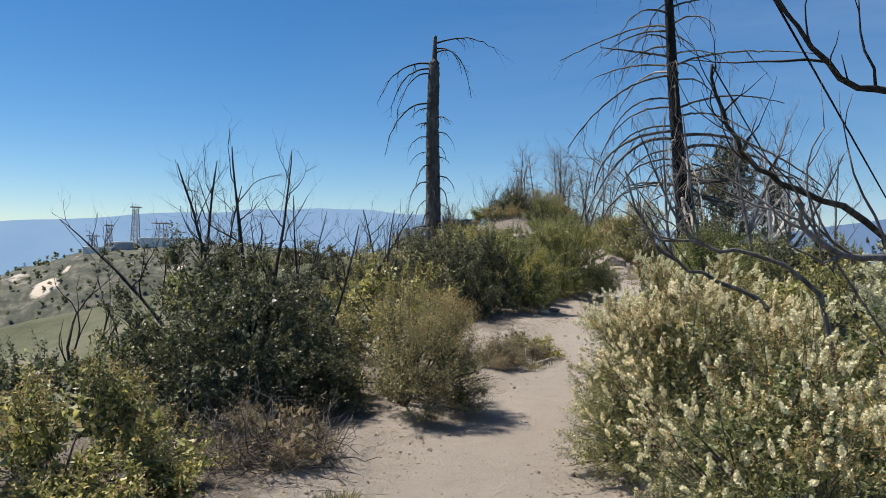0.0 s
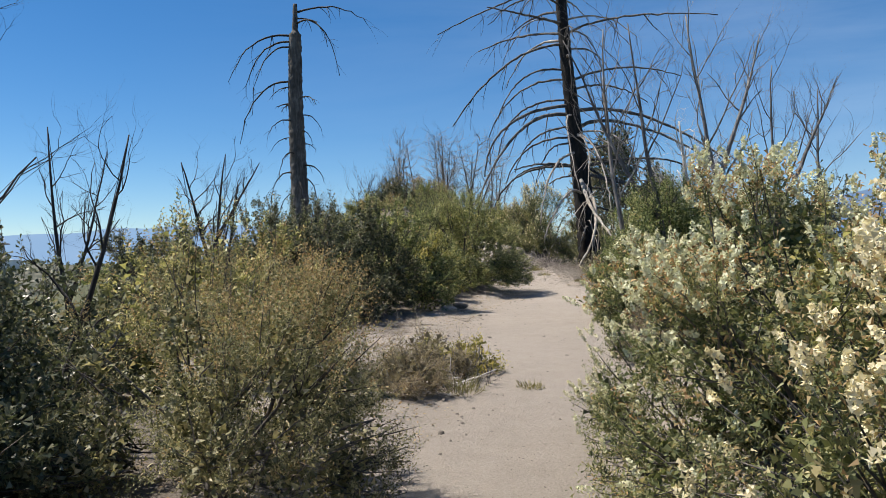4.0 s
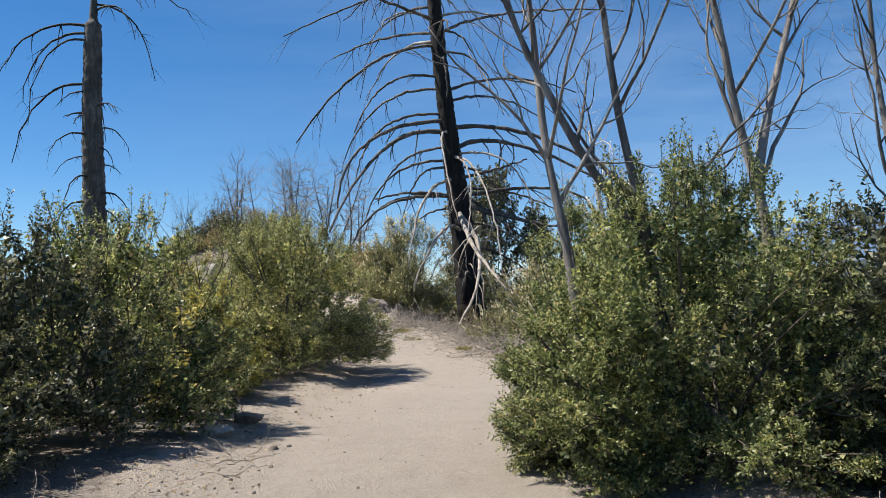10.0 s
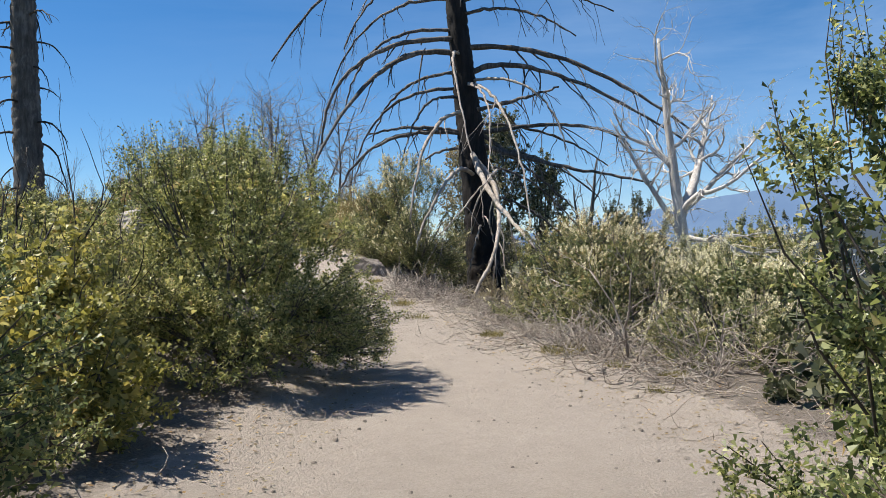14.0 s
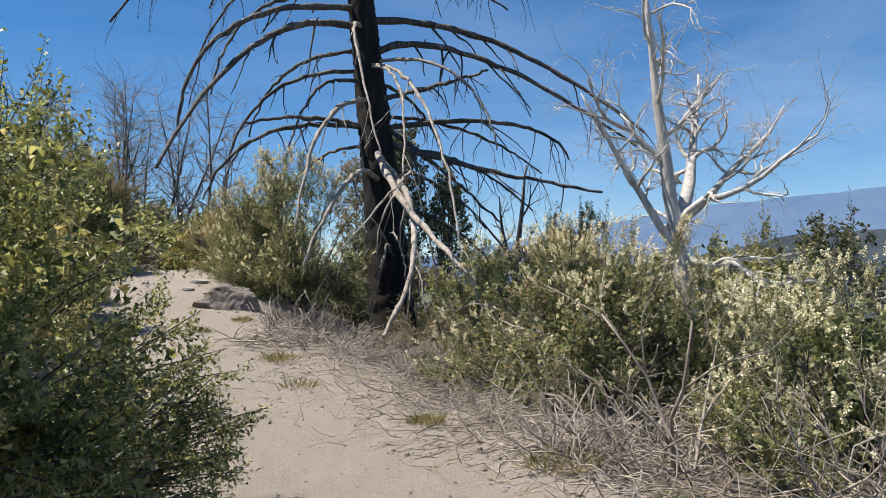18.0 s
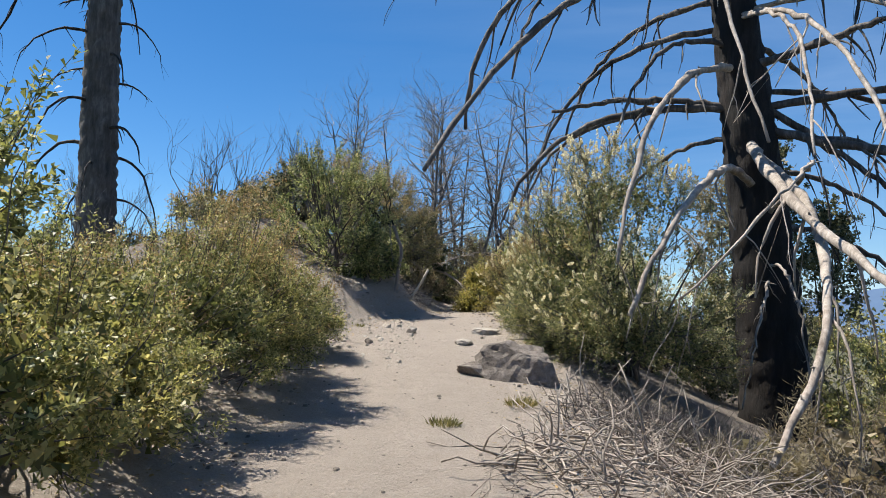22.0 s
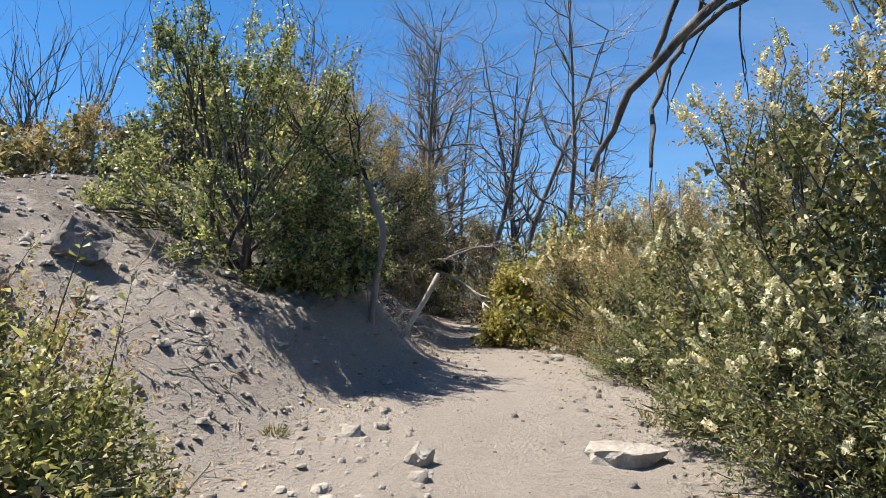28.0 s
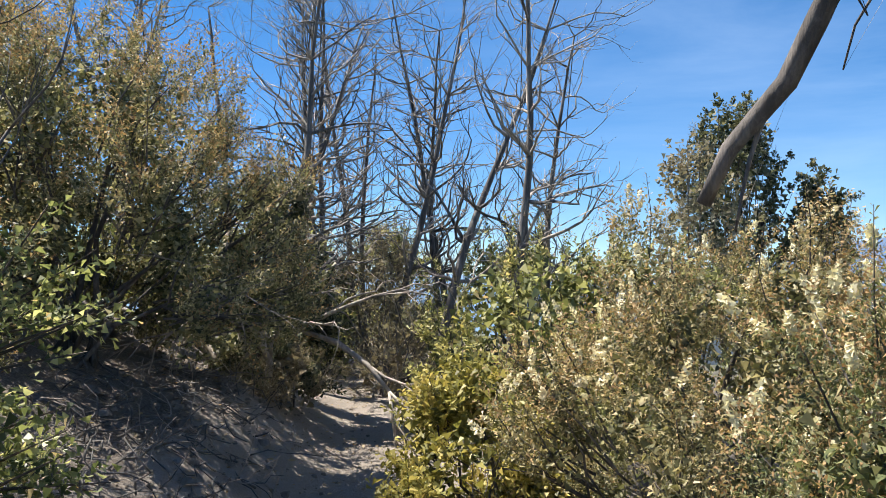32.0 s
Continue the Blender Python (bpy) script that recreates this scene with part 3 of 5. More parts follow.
bare = np.maximum(bare, 1.1 * np.exp(-((((GX - 1.6) / 2.4) ** 2 + ((GY - 13.8) / 3.0) ** 2) ** 2)))
bare = np.where((GY < -10) | (GY > 60), 0, bare)
att = gm.attributes.new("bare", "FLOAT", "POINT")
att.data.foreach_set("value", bare.astype(np.float32))
gm.attributes.new("wild", "FLOAT", "POINT").data.foreach_set("value", wild.astype(np.float32))
ground = tagged(new("ground", gm), "dry dusty chaparral ground with twig litter and grit", "ground", kind="structure")

# ---- trail ----
ty = np.arange(-6, 60, 0.16)
tv = np.linspace(-1, 1, 17)
TYY, TVV = np.meshgrid(ty, tv, indexing="ij")
edge = smooth_interp(TYY, HW_Y, HW_X) * (0.88 + 0.1 * waves(TYY * 1.0, np.sign(TVV) * 7, 1.6, 21))
TX = smooth_interp(TYY, XC_Y, XC_X) + TVV * edge
TZ = height(TX, TYY) + 0.006 - 0.012 * np.abs(TVV) ** 8
ii, jj = np.meshgrid(np.arange(len(ty) - 1), np.arange(16), indexing="ij")
a0 = (ii * 17 + jj).ravel()
tm = mesh_of("trail", np.stack([TX, TYY, TZ], -1).reshape(-1, 3), np.stack([a0, a0 + 1, a0 + 18, a0 + 17], 1), M_TRAIL)
tm.polygons.foreach_set("use_smooth", np.ones(len(tm.polygons), bool))
tagged(new("trail", tm), "pale trodden dusty footpath through the scrub", "path", kind="structure")

# ---- shrubs ----
GREEN = "dense dark green scrub oak shrub beside the dusty trail"
OLIVE = "leafy olive-green chaparral shrub with upright shoots"
BLOOMY = "tall shrub covered in cream flower spikes beside the trail"
BROWN = "rounded chamise shrub with brown spent blossom on top"
# first stretch
bush("chamise", 0.6, 9.6, 1.25, 1.15, 1.5, 105000, BROWN, dry=0.32, coarse=0.5, fine=True)
bush("oak_dark", -1.6, 8.9, 1.6, 1.4, 2.1, 60000, GREEN, coarse=0.9)
bush("oak_dark", -3.6, 8.4, 1.3, 1.3, 1.05, 14000, GREEN)
bush("oak_dark", -1.9, 12.2, 1.6, 1.4, 1.75, 20000, GREEN)
bush("olive", -2.0, 5.7, 1.15, 1.0, 1.05, 22000, "low olive-brown shrub beside the trail", dry=0.35)
bush("olive", -0.1, 13.4, 1.5, 1.3, 1.75, 18000, OLIVE, dry=0.1)
bush("bloom", 3.75, 4.4, 1.1, 1.2, 1.6, 60000, BLOOMY, bloom=380, puffs=34, dry=0.3, coarse=0.7, fine=True)
bush("bloom", 3.75, 6.5, 1.3, 1.2, 1.75, 60000, BLOOMY, bloom=560, puffs=28, dry=0.35, coarse=0.75, fine=True)
bush("bloom", 4.1, 8.7, 1.25, 1.3, 1.95, 52000, BLOOMY, bloom=680, puffs=28, dry=0.3, coarse=0.85, fine=True)
bush("bloom", 6.0, 6.6, 1.5, 1.6, 2.3, 14000, BLOOMY, bloom=800, puffs=12)
bush("bloom", 3.85, 10.0, 0.75, 0.8, 1.45, 26000, BLOOMY, bloom=220, puffs=26, coarse=0.7, fine=True)
bush("olive", 6.2, 10.6, 1.5, 1.4, 2.0, 14000, OLIVE)
# second stretch
bush("oak_dark", 0.5, 18.7, 1.7, 1.5, 2.35, 46000, GREEN, coarse=0.85)
bush("oak_dark", 1.6, 19.9, 1.2, 1.1, 2.2, 24000, GREEN, coarse=0.85)
bush("oak_dark", -1.6, 18.2, 1.6, 1.4, 2.1, 20000, GREEN)
bush("oak", 2.3, 20.9, 1.6, 1.35, 2.4, 40000, GREEN, coarse=0.75)
bush("olive", 4.85, 25.6, 1.72, 1.55, 2.7, 130000, OLIVE, coarse=0.74, inner=1.3)
bush("olive", 2.1, 25.8, 1.5, 1.5, 1.7, 18000, OLIVE)
bush("olive", 3.2, 23.9, 1.0, 1.0, 1.7, 20000, OLIVE)
bush("yellow", 3.35, 22.7, 0.8, 0.7, 1.5, 12000, "yellow-green leafy shrub among darker scrub")
bush("oak", 7.1, 17.1, 1.4, 1.35, 2.45, 130000, GREEN, coarse=0.62, fine=True)
bush("oak", 6.45, 17.5, 0.75, 0.95, 1.7, 46000, GREEN, coarse=0.6, fine=True)
bush("oak_dark", 8.9, 16.4, 1.6, 1.5, 2.3, 24000, GREEN)
bush("oak", 8.7, 18.6, 1.4, 1.2, 2.2, 22000, GREEN)
bush("oak", 7.3, 18.8, 0.95, 0.9, 2.35, 44000, GREEN, coarse=0.66, fine=True)
bush("olive", 4.6, 29.0, 1.3, 1.2, 1.9, 14000, OLIVE)
bush("olive", 1.6, 29.9, 1.4, 1.2, 1.0, 10000, OLIVE)
# by the great dead tree
bush("bloom", 11.0, 28.1, 1.85, 1.5, 1.95, 64000, BLOOMY, bloom=650, puffs=14, dry=0.15, coarse=0.85)
bush("bloom", 12.6, 27.4, 1.4, 1.3, 1.6, 18000, BLOOMY, bloom=600, puffs=10)
bush("bloom", 11.25, 25.0, 1.45, 1.25, 1.6, 44000, BLOOMY, bloom=700, puffs=14, coarse=0.85)
for gx, gy, gr, gh in ((14.6, 29.9, 1.4, 1.5), (12.9, 31.2, 1.3, 1.5), (15.9, 28.2, 1.4, 1.3), (11.6, 33.4, 1.1, 1.2), (13.4, 33.9, 1.2, 1.6)):
    bush("gray", gx, gy, gr, gr, gh, 14000, "gray tangle of dead twigs beyond flowering shrubs", "dry shrub", name="dry_shrub", coarse=1.6, inner=0.2)
for gx, gy, gk in ((14.9, 34.2, "oak_dark"), (17.4, 33.4, "olive"), (19.2, 31.4, "oak_dark"), (16.4, 30.6, "olive"), (21.2, 29.6, "olive")):
    bush(gk, gx, gy, 1.9, 1.7, 3.2 - float(height(gx, gy)) - (0.9 if gk == "olive" else 0.3), 14000, OLIVE if gk == "olive" else GREEN, coarse=1.2)
bush("bloom", 9.75, 35.9, 1.45, 1.55, 3.0, 84000, BLOOMY, bloom=380, puffs=28, dry=0.12, coarse=0.8, fine=True)
bush("bloom", 8.95, 36.5, 0.8, 0.85, 2.0, 36000, BLOOMY, bloom=120, puffs=28, dry=0.2, coarse=0.7, fine=True)
bush("chamise", 5.25, 33.8, 0.6, 0.55, 1.8, 18000, "thin sprigs of brown spent blossom above an olive shrub", dry=0.8, coarse=0.75, inner=0.1)
bush("olive", 4.75, 33.3, 1.55, 1.4, 1.25, 110000, OLIVE, dry=0.2, coarse=0.6, fine=True)
bush("olive", 5.0, 31.8, 1.1, 1.0, 1.15, 48000, OLIVE, dry=0.1, coarse=0.6)
bush("olive", 5.35, 34.9, 0.8, 0.75, 1.05, 36000, OLIVE, dry=0.2, coarse=0.6)
bush("olive", 5.0, 30.3, 1.0, 1.1, 1.1, 34000, OLIVE, dry=0.1, coarse=0.75)
bush("olive", 3.3, 32.2, 1.2, 1.1, 0.7, 14000, OLIVE)
for gx, gy, gh, gk in ((2.3, 33.2, 0.8, "olive"), (1.2, 31.6, 0.9, "oak"), (2.4, 28.6, 0.9, "olive"), (0.2, 29.6, 0.9, "oak_dark"), (4.0, 42.4, 1.1, "oak_dark"), (3.0, 43.6, 1.0, "olive")):
    bush(gk, gx, gy, 1.25, 1.15, gh, 8000, OLIVE if gk == "olive" else GREEN, dry=0.15, coarse=1.3)
# hill top
bush("chamise", 3.3, 40.2, 1.0, 0.9, 0.75, 14000, BROWN, dry=0.6)
bush("chamise", 1.2, 42.0, 1.6, 1.4, 0.9, 10000, BROWN, dry=0.5)
# last stretch
bush("oak", 6.15, 38.5, 0.5, 0.45, 0.95, 14000, "low green scrub oak shoots round a burnt stem", coarse=0.8)
bush("oak", 5.45, 38.8, 1.2, 1.1, 1.95, 52000, "tall green scrub oak on the stony bank", coarse=0.68, fine=True, inner=0.2)
bush("chamise", 5.7, 42.2, 1.5, 1.4, 2.35, 110000, BROWN, dry=0.55, coarse=0.68, inner=1.1, fine=True)
bush("oak_dark", 6.85, 44.0, 0.62, 0.8, 2.0, 16000, GREEN)
bush("oak_dark", 4.2, 43.2, 1.3, 1.2, 1.6, 12000, GREEN)
bush("oak_dark", 24.2, 66.6, 2.9, 2.6, 12.9, 16000, "gray-green bushy pine rising beyond the scrub", "tree", name="pine_tree", low=2.5, coarse=3.2)
bush("oak_dark", 27.6, 66.0, 2.0, 2.0, 10.4, 4000, "gray-green bushy pine rising beyond the scrub", "tree", name="pine_tree", low=2.5, coarse=3.2)
bush("gray", 20.8, 63.0, 2.6, 2.2, 9.6, 3600, "gray dead scrub rising beyond the trail", "dry shrub", name="dry_shrub", low=2.0, coarse=2.6, inner=0.5)
bush("olive", 7.0, 46.9, 0.7, 0.8, 2.0, 9000, OLIVE)
bush("olive", 6.4, 48.4, 1.4, 1.2, 2.4, 12000, OLIVE)
bush("olive", 9.8, 47.0, 1.4, 1.3, 2.2, 12000, OLIVE)
bush("gray", 7.95, 47.4, 1.0, 0.9, 1.9, 14000, "gray tangle of dead twigs beside the trail", "dry shrub", name="dry_shrub", inner=0.8)
bush("olive", 8.4, 50.6, 1.4, 1.0, 2.3, 9000, OLIVE)
bush("chamise", 8.6, 54.5, 2.0, 1.2, 2.6, 12000, BROWN, dry=0.2)
bush("olive", 11.6, 45.0, 1.6, 1.5, 2.6, 12000, OLIVE)
bush("olive", 14.6, 36.4, 1.8, 1.6, 2.8, 12000, OLIVE)
bush("olive", 15.8, 39.8, 1.9, 1.7, 3.0, 10000, OLIVE)
bush("oak_dark", 13.6, 41.6, 1.7, 1.6, 3.0, 10000, GREEN)
bush("oak_dark", 17.6, 34.4, 2.0, 1.8, 2.8, 10000, GREEN)
bush("olive", 18.6, 38.0, 2.0, 1.8, 3.2, 9000, OLIVE)
bush("oak_dark", 20.5, 33.0, 2.0, 1.8, 2.8, 9000, GREEN)
bush("bloom", 9.15, 38.4, 0.95, 1.1, 1.65, 90000, BLOOMY, bloom=120, puffs=34, dry=0.3, coarse=0.58, fine=True)
bush("chamise", 9.3, 40.5, 1.15, 1.0, 2.0, 84000, BROWN, dry=0.4, bloom=90, puffs=26, coarse=0.64, fine=True)
bush("yellow", 8.2, 41.1, 0.5, 0.5, 0.95, 14400, "low yellow-green shrub at the edge of the trail", coarse=0.83)
bush("bloom", 11.2, 40.6, 1.5, 1.4, 2.3, 22000, BLOOMY, bloom=1000, puffs=12)
bush("olive", 9.2, 43.0, 1.2, 1.2, 1.9, 14000, OLIVE)

# ---- the great dead fir ----


def fir_branch(r, root, z, az, length, rise, droop, rad, mat, trunk_r, twigs=7, label="", lean=(0.0, 0.0)):
    """One bowed dead limb: out from the trunk, arching over and hanging at its end, with drooping twigs."""
    s = np.linspace(0, 1, 12)
    side = r.normal(0, 0.06) * length
    h = np.array([math.cos(az), math.sin(az)])
    n = np.array([-h[1], h[0]])
    out = trunk_r * 0.5 + length * (s - 0.22 * np.clip(droop, 0, 1.2) * s**3)
    up = z + length * (rise * s - droop * s**2.2)
    pts = np.concatenate([h * out[:, None] + n * (side * s**1.5)[:, None], up[:, None]], 1) + r.normal(0, 0.012 * length, (12, 3)) * s[:, None]
    pts[:, 0] += lean[0] * z
    pts[:, 1] += lean[1] * z
    rr = rad * (1 - 0.75 * s**0.9)
    soup = Soup()
    soup.add(*tube(pts, rr, 6, 0.15, r))
    for _ in range(twigs):
        i = int(r.integers(3, 12))
        d = np.array([h[0] * 0.5 + r.normal(0, 0.5), h[1] * 0.5 + r.normal(0, 0.5), -0.5 + r.normal(0, 0.3)])
        L = length * r.uniform(0.1, 0.34)
        p = wander(r, pts[i], d, L, 5, 0.15, (0, 0, -0.9))
        soup.add(*tube(p, rr[i] * 0.55 * np.linspace(1, 0.25, 6), 4, 0.1, r))
    part("branch", soup.mesh("branch", mat), root, label, True)


def bowed_limb(r, root, row, mat, twigs, label=""):
    """A limb of the great fir that leaves its leaning trunk, bows over and hangs, knobbly, with bare twigs and broken stubs."""
    z, az, reach, drop, share, rise, turn, rad = row
    a, c = radians(az), radians(az + turn)
    p0 = np.array([-0.083 * z + 0.05 * math.sin(z * 0.5), 0.005 * z, z])
    p1 = p0 + np.array([share * reach * math.cos(c), share * reach * math.sin(c), rise])
    p2 = p0 + np.array([reach * math.cos(a), reach * math.sin(a), drop])
    s = np.linspace(0, 1, 26)[:, None]
    pts = (1 - s) ** 2 * p0 + 2 * s * (1 - s) * p1 + s * s * p2
    pts = pts + r.normal(0, 0.014, (26, 3)) * np.minimum(s * 4, 1)
    rr = rad * (1 - 0.62 * s[:, 0] ** 1.3) * (1 + 0.12 * r.uniform(-1, 1, 26))
    rr[0] *= 1.35
    soup = Soup()
    soup.add(*tube(pts, rr, 8, 0.16, r))
    for k in range(twigs):
        i = int(r.integers(6, 26))
        d = unit(pts[i] - pts[i - 1]) * 0.7 + np.array([r.normal(0, 0.5), r.normal(0, 0.5), -0.7 + r.normal(0, 0.3)])
        p = wander(r, pts[i], d, r.uniform(0.12, 0.3) * reach, 6, 0.16, (0, 0, -0.9))
        soup.add(*tube(p, np.maximum(rr[i] * 0.42, 0.009) * np.linspace(1, 0.3, 7), 5, 0.12, r))
        if k % 2:
            q = wander(r, p[3], unit(p[4] - p[2]) + r.normal(0, 0.5, 3), r.uniform(0.15, 0.4), 4, 0.2, (0, 0, -0.3))
            soup.add(*tube(q, 0.008 * np.linspace(1, 0.4, 5), 4, 0.1, r))
    for _ in range(7):
        i = int(r.integers(4, 25))
        q = np.array([pts[i], pts[i] + unit(r.normal(0, 1, 3)) * (rr[i] + r.uniform(0.02, 0.09))])
        soup.add(*tube(q, [rr[i] * 0.4, rr[i] * 0.2], 4))
    part("branch", soup.mesh("branch", mat), root, label, True)


def fir_trunk(r, root, heights, radii, lean, mat, label):
    k = np.array(heights)
    z = np.linspace(k[0], k[-1], 130)
    rad = np.interp(z, k, radii)
    x = lean[0] * z + 0.05 * np.sin(z * 0.5)
    y = lean[1] * z
    sides = 26
    v, f = tube(np.stack([x, y, z], 1), rad, sides, 0.1, r)
    part("trunk", mesh_of("trunk", v, f, mat), root, label, True)


r = np.random.default_rng(11)
fir = thing("dead_fir", (12.4, 37.45, -0.4), "huge charred dead fir with bowed bare branches", "tree")
fir_trunk(r, fir, [0, 0.5, 2, 4, 8, 12, 17], [0.62, 0.53, 0.46, 0.41, 0.30, 0.24, 0.17], (-0.083, 0.005), CHAR, "charred black furrowed trunk")
# Height, direction, reach, drop of the tip, where the bow stands (share of the reach, height, turn), thickness.
LEFT_LIMBS = [
    (8.07, 182, 4.04, -3.17, 1.05, -0.44, 13, 0.075), (7.6, 202, 5.03, -3.67, 0.48, 0.66, -31, 0.085), (6.63, 151, 3.32, -2.01, 0.84, 0.39, -7, 0.055), (5.3, 160, 3.87, -1.58, 0.79, 0.38, 17, 0.06), (5.34, 169, 3.4, -1.72, 1.09, 0.69, -27, 0.042),
    (5.32, 181, 3.0, -0.12, 0.55, 0.37, -7, 0.065), (6.25, 202, 2.43, -2.13, 0.73, 0.54, -1, 0.045), (8.3, 172, 3.3, -2.4, 0.9, 0.1, 10, 0.05), (7.1, 140, 3.0, -1.8, 0.8, 0.3, 0, 0.05), (4.9, 128, 2.6, -1.0, 0.7, 0.3, 0, 0.045),
]
RIGHT_LIMBS = [
    (7.8, -24, 6.48, -2.65, 0.49, 0.46, 14, 0.085), (6.93, -19, 6.41, -1.98, 0.23, 1.35, 5, 0.085), (5.97, -53, 2.91, 0.3, 0.51, 0.09, 2, 0.065), (5.31, 2, 5.49, -0.33, 0.74, 0.71, -18, 0.065), (5.11, -38, 5.06, -1.46, 0.29, -0.63, 5, 0.075), (5.53, -17, 2.96, -2.42, 0.51, -0.97, 0, 0.06),
    (5.6, -8, 4.2, -1.2, 0.6, 0.2, 6, 0.05), (4.9, -20, 3.6, -1.5, 0.6, 0.0, -5, 0.05), (4.4, 12, 3.2, -1.3, 0.6, 0.1, 0, 0.045), (3.6, -12, 2.6, -1.4, 0.6, -0.2, 0, 0.05), (6.4, 40, 4.0, -1.0, 0.6, 0.4, 0, 0.05),
]
FRONT_LIMBS = [
    (5.97, 230, 4.07, -3.29, 0.68, -0.36, -7, 0.06), (4.03, 231, 4.41, -1.9, 0.52, 0.74, 5, 0.065), (3.56, 236, 4.02, -1.3, 0.92, 1.4, 36, 0.032), (7.54, -105, 3.68, -3.56, 0.49, 0.4, -22, 0.045), (6.8, -93, 5.08, -4.39, 0.62, -0.65, 8, 0.045), (6.76, -104, 5.0, -3.2, 0.5, -0.5, 16, 0.035),
    (4.67, -111, 5.52, -3.81, 0.64, -1.76, 23, 0.075), (4.88, -96, 5.63, -2.93, 0.46, -1.44, -10, 0.085), (6.81, -55, 3.26, -2.29, 0.82, 0.22, 3, 0.045), (2.6, -120, 2.4, -1.6, 0.9, 0.3, 10, 0.025), (2.9, -98, 2.0, -1.9, 0.9, 0.2, 0, 0.022),
]
HIGH_LIMBS = [
    (10.81, 174, 5.08, -3.55, 0.57, -0.17, 8, 0.06), (11.25, 118, 6.14, 0.64, 0.49, 0.98, -2, 0.06), (11.73, 219, 5.24, -0.42, 0.49, -0.15, -1, 0.06), (13.06, 126, 8.0, 0.03, 0.63, 2.4, -41, 0.06), (11.19, -41, 6.59, -0.38, 0.3, 0.86, 3, 0.055), (9.09, 10, 5.86, 0.56, 0.45, 1.36, 2, 0.055),
    (9.6, 190, 3.4, -2.2, 0.7, 0.4, 0, 0.05), (9.2, 150, 3.8, -2.2, 0.7, 0.5, 0, 0.05), (8.7, -35, 3.4, -0.9, 0.5, 0.5, 0, 0.05), (10.1, -100, 1.5, -1.6, 1.0, 0.4, 0, 0.04),
]
for rows, mat, note, twigs in ((LEFT_LIMBS, LIMB, "", 4), (RIGHT_LIMBS, LIMB, "", 9), (FRONT_LIMBS, PALE, "bleached pale bowed limb", 4), (HIGH_LIMBS, LIMB, "", 7)):
    for row in rows:
        bowed_limb(r, fir, row, mat, twigs, note)
for i in range(22):
    z = 10.6 + 6.0 * (i + r.uniform(-0.4, 0.4)) / 22
    fir_branch(r, fir, z, i * 2.4 + r.uniform(-0.5, 0.5), r.uniform(2.6, 6.0) * (1 - 0.05 * (z - 9)), r.uniform(0.05, 0.35), r.uniform(0.2, 0.75), r.uniform(0.04, 0.065), LIMB if r.uniform() < 0.75 else PALE, 0.3, twigs=5, lean=(-0.083, 0.005))

snag = thing("dead_fir", (-0.65, 43.2, -0.3), "tall gray dead fir trunk with a broken top", "tree")
fir_trunk(r, snag, [0, 2, 5, 9, 12.7, 12.8, 14.2], [0.55, 0.46, 0.41, 0.36, 0.30, 0.15, 0.10], (0.0, 0.0), GRAYBARK, "gray weathered trunk")
for z, az, L, up, dr, rd in [(13.8, 0, 3.9, 0.35, 0.5, 0.05), (13.5, 25, 2.9, 0.2, 1.1, 0.05), (12.6, 182, 3.7, 0.1, 0.75, 0.06), (12.3, 168, 3.1, 0.15, 1.0, 0.06), (12.0, 200, 2.9, 0.1, 1.3, 0.05), (10.3, 180, 3.4, 0.1, 1.0, 0.06), (13.2, -40, 2.4, 0.3, 0.9, 0.05), (9.2, 190, 0.9, 0.0, 0.2, 0.06)]:
    fir_branch(r, snag, z, radians(az), L, up, dr, rd, BURNT, 0.3, twigs=8)
for i in range(26):
    z = 1.8 + 8.6 * (i + r.uniform(-0.4, 0.4)) / 26
    fir_branch(r, snag, z, i * 2.4 + r.uniform(-0.5, 0.5), r.uniform(0.9, 2.1), r.uniform(0.1, 0.4), r.uniform(0.5, 1.2), r.uniform(0.03, 0.05), BURNT, 0.35, twigs=5)

# ---- burnt and bleached snags ----


def snag_shrub(x, y, h, stems, spread, mat, label, seed, depth=2, rad=0.03, name="burnt_shrub", kids=3, pull=(0, 0, 0.5), sink=0.1, wobble=0.16, fork=0.6, lean=(0, 0), tall=1.0):
    r = np.random.default_rng(seed)
    root = thing(name, (x, y, float(height(x, y)) - sink), label, "dead tree" if name == "dead_tree" else "dead shrub")
    for k in range(stems):
        soup = Soup()
        a = 6.28 * (k + r.uniform(-0.3, 0.3)) / stems
        d = np.array([math.cos(a) * spread + lean[0], math.sin(a) * spread + lean[1], 1.0])
        branching(r, soup, r.normal(0, 0.1, 3) * np.array([1, 1, 0]), d, h * tall * r.uniform(0.42, 0.55), rad * r.uniform(0.7, 1.1), depth, wobble, pull, fork, kids, 6)
        part("stem", soup.mesh("stem", mat), root, "", True)
    return root


BL = "burnt black leafless shrub standing among green scrub"
snag_shrub(-3.6, 9.2, 3.0, 3, 0.6, BURNT, BL, 12, 2, 0.04)
snag_shrub(1.2, 22.6, 2.9, 2, 0.5, BURNT, BL, 14, 2, 0.035)
snag_shrub(2.6, 25.0, 3.2, 4, 0.35, BURNT, BL, 15, 2, 0.03)
snag_shrub(3.3, 24.4, 2.8, 3, 0.4, BURNT, BL, 17, 2, 0.03)
GD = "gray leafless dead tree rising behind the scrub"


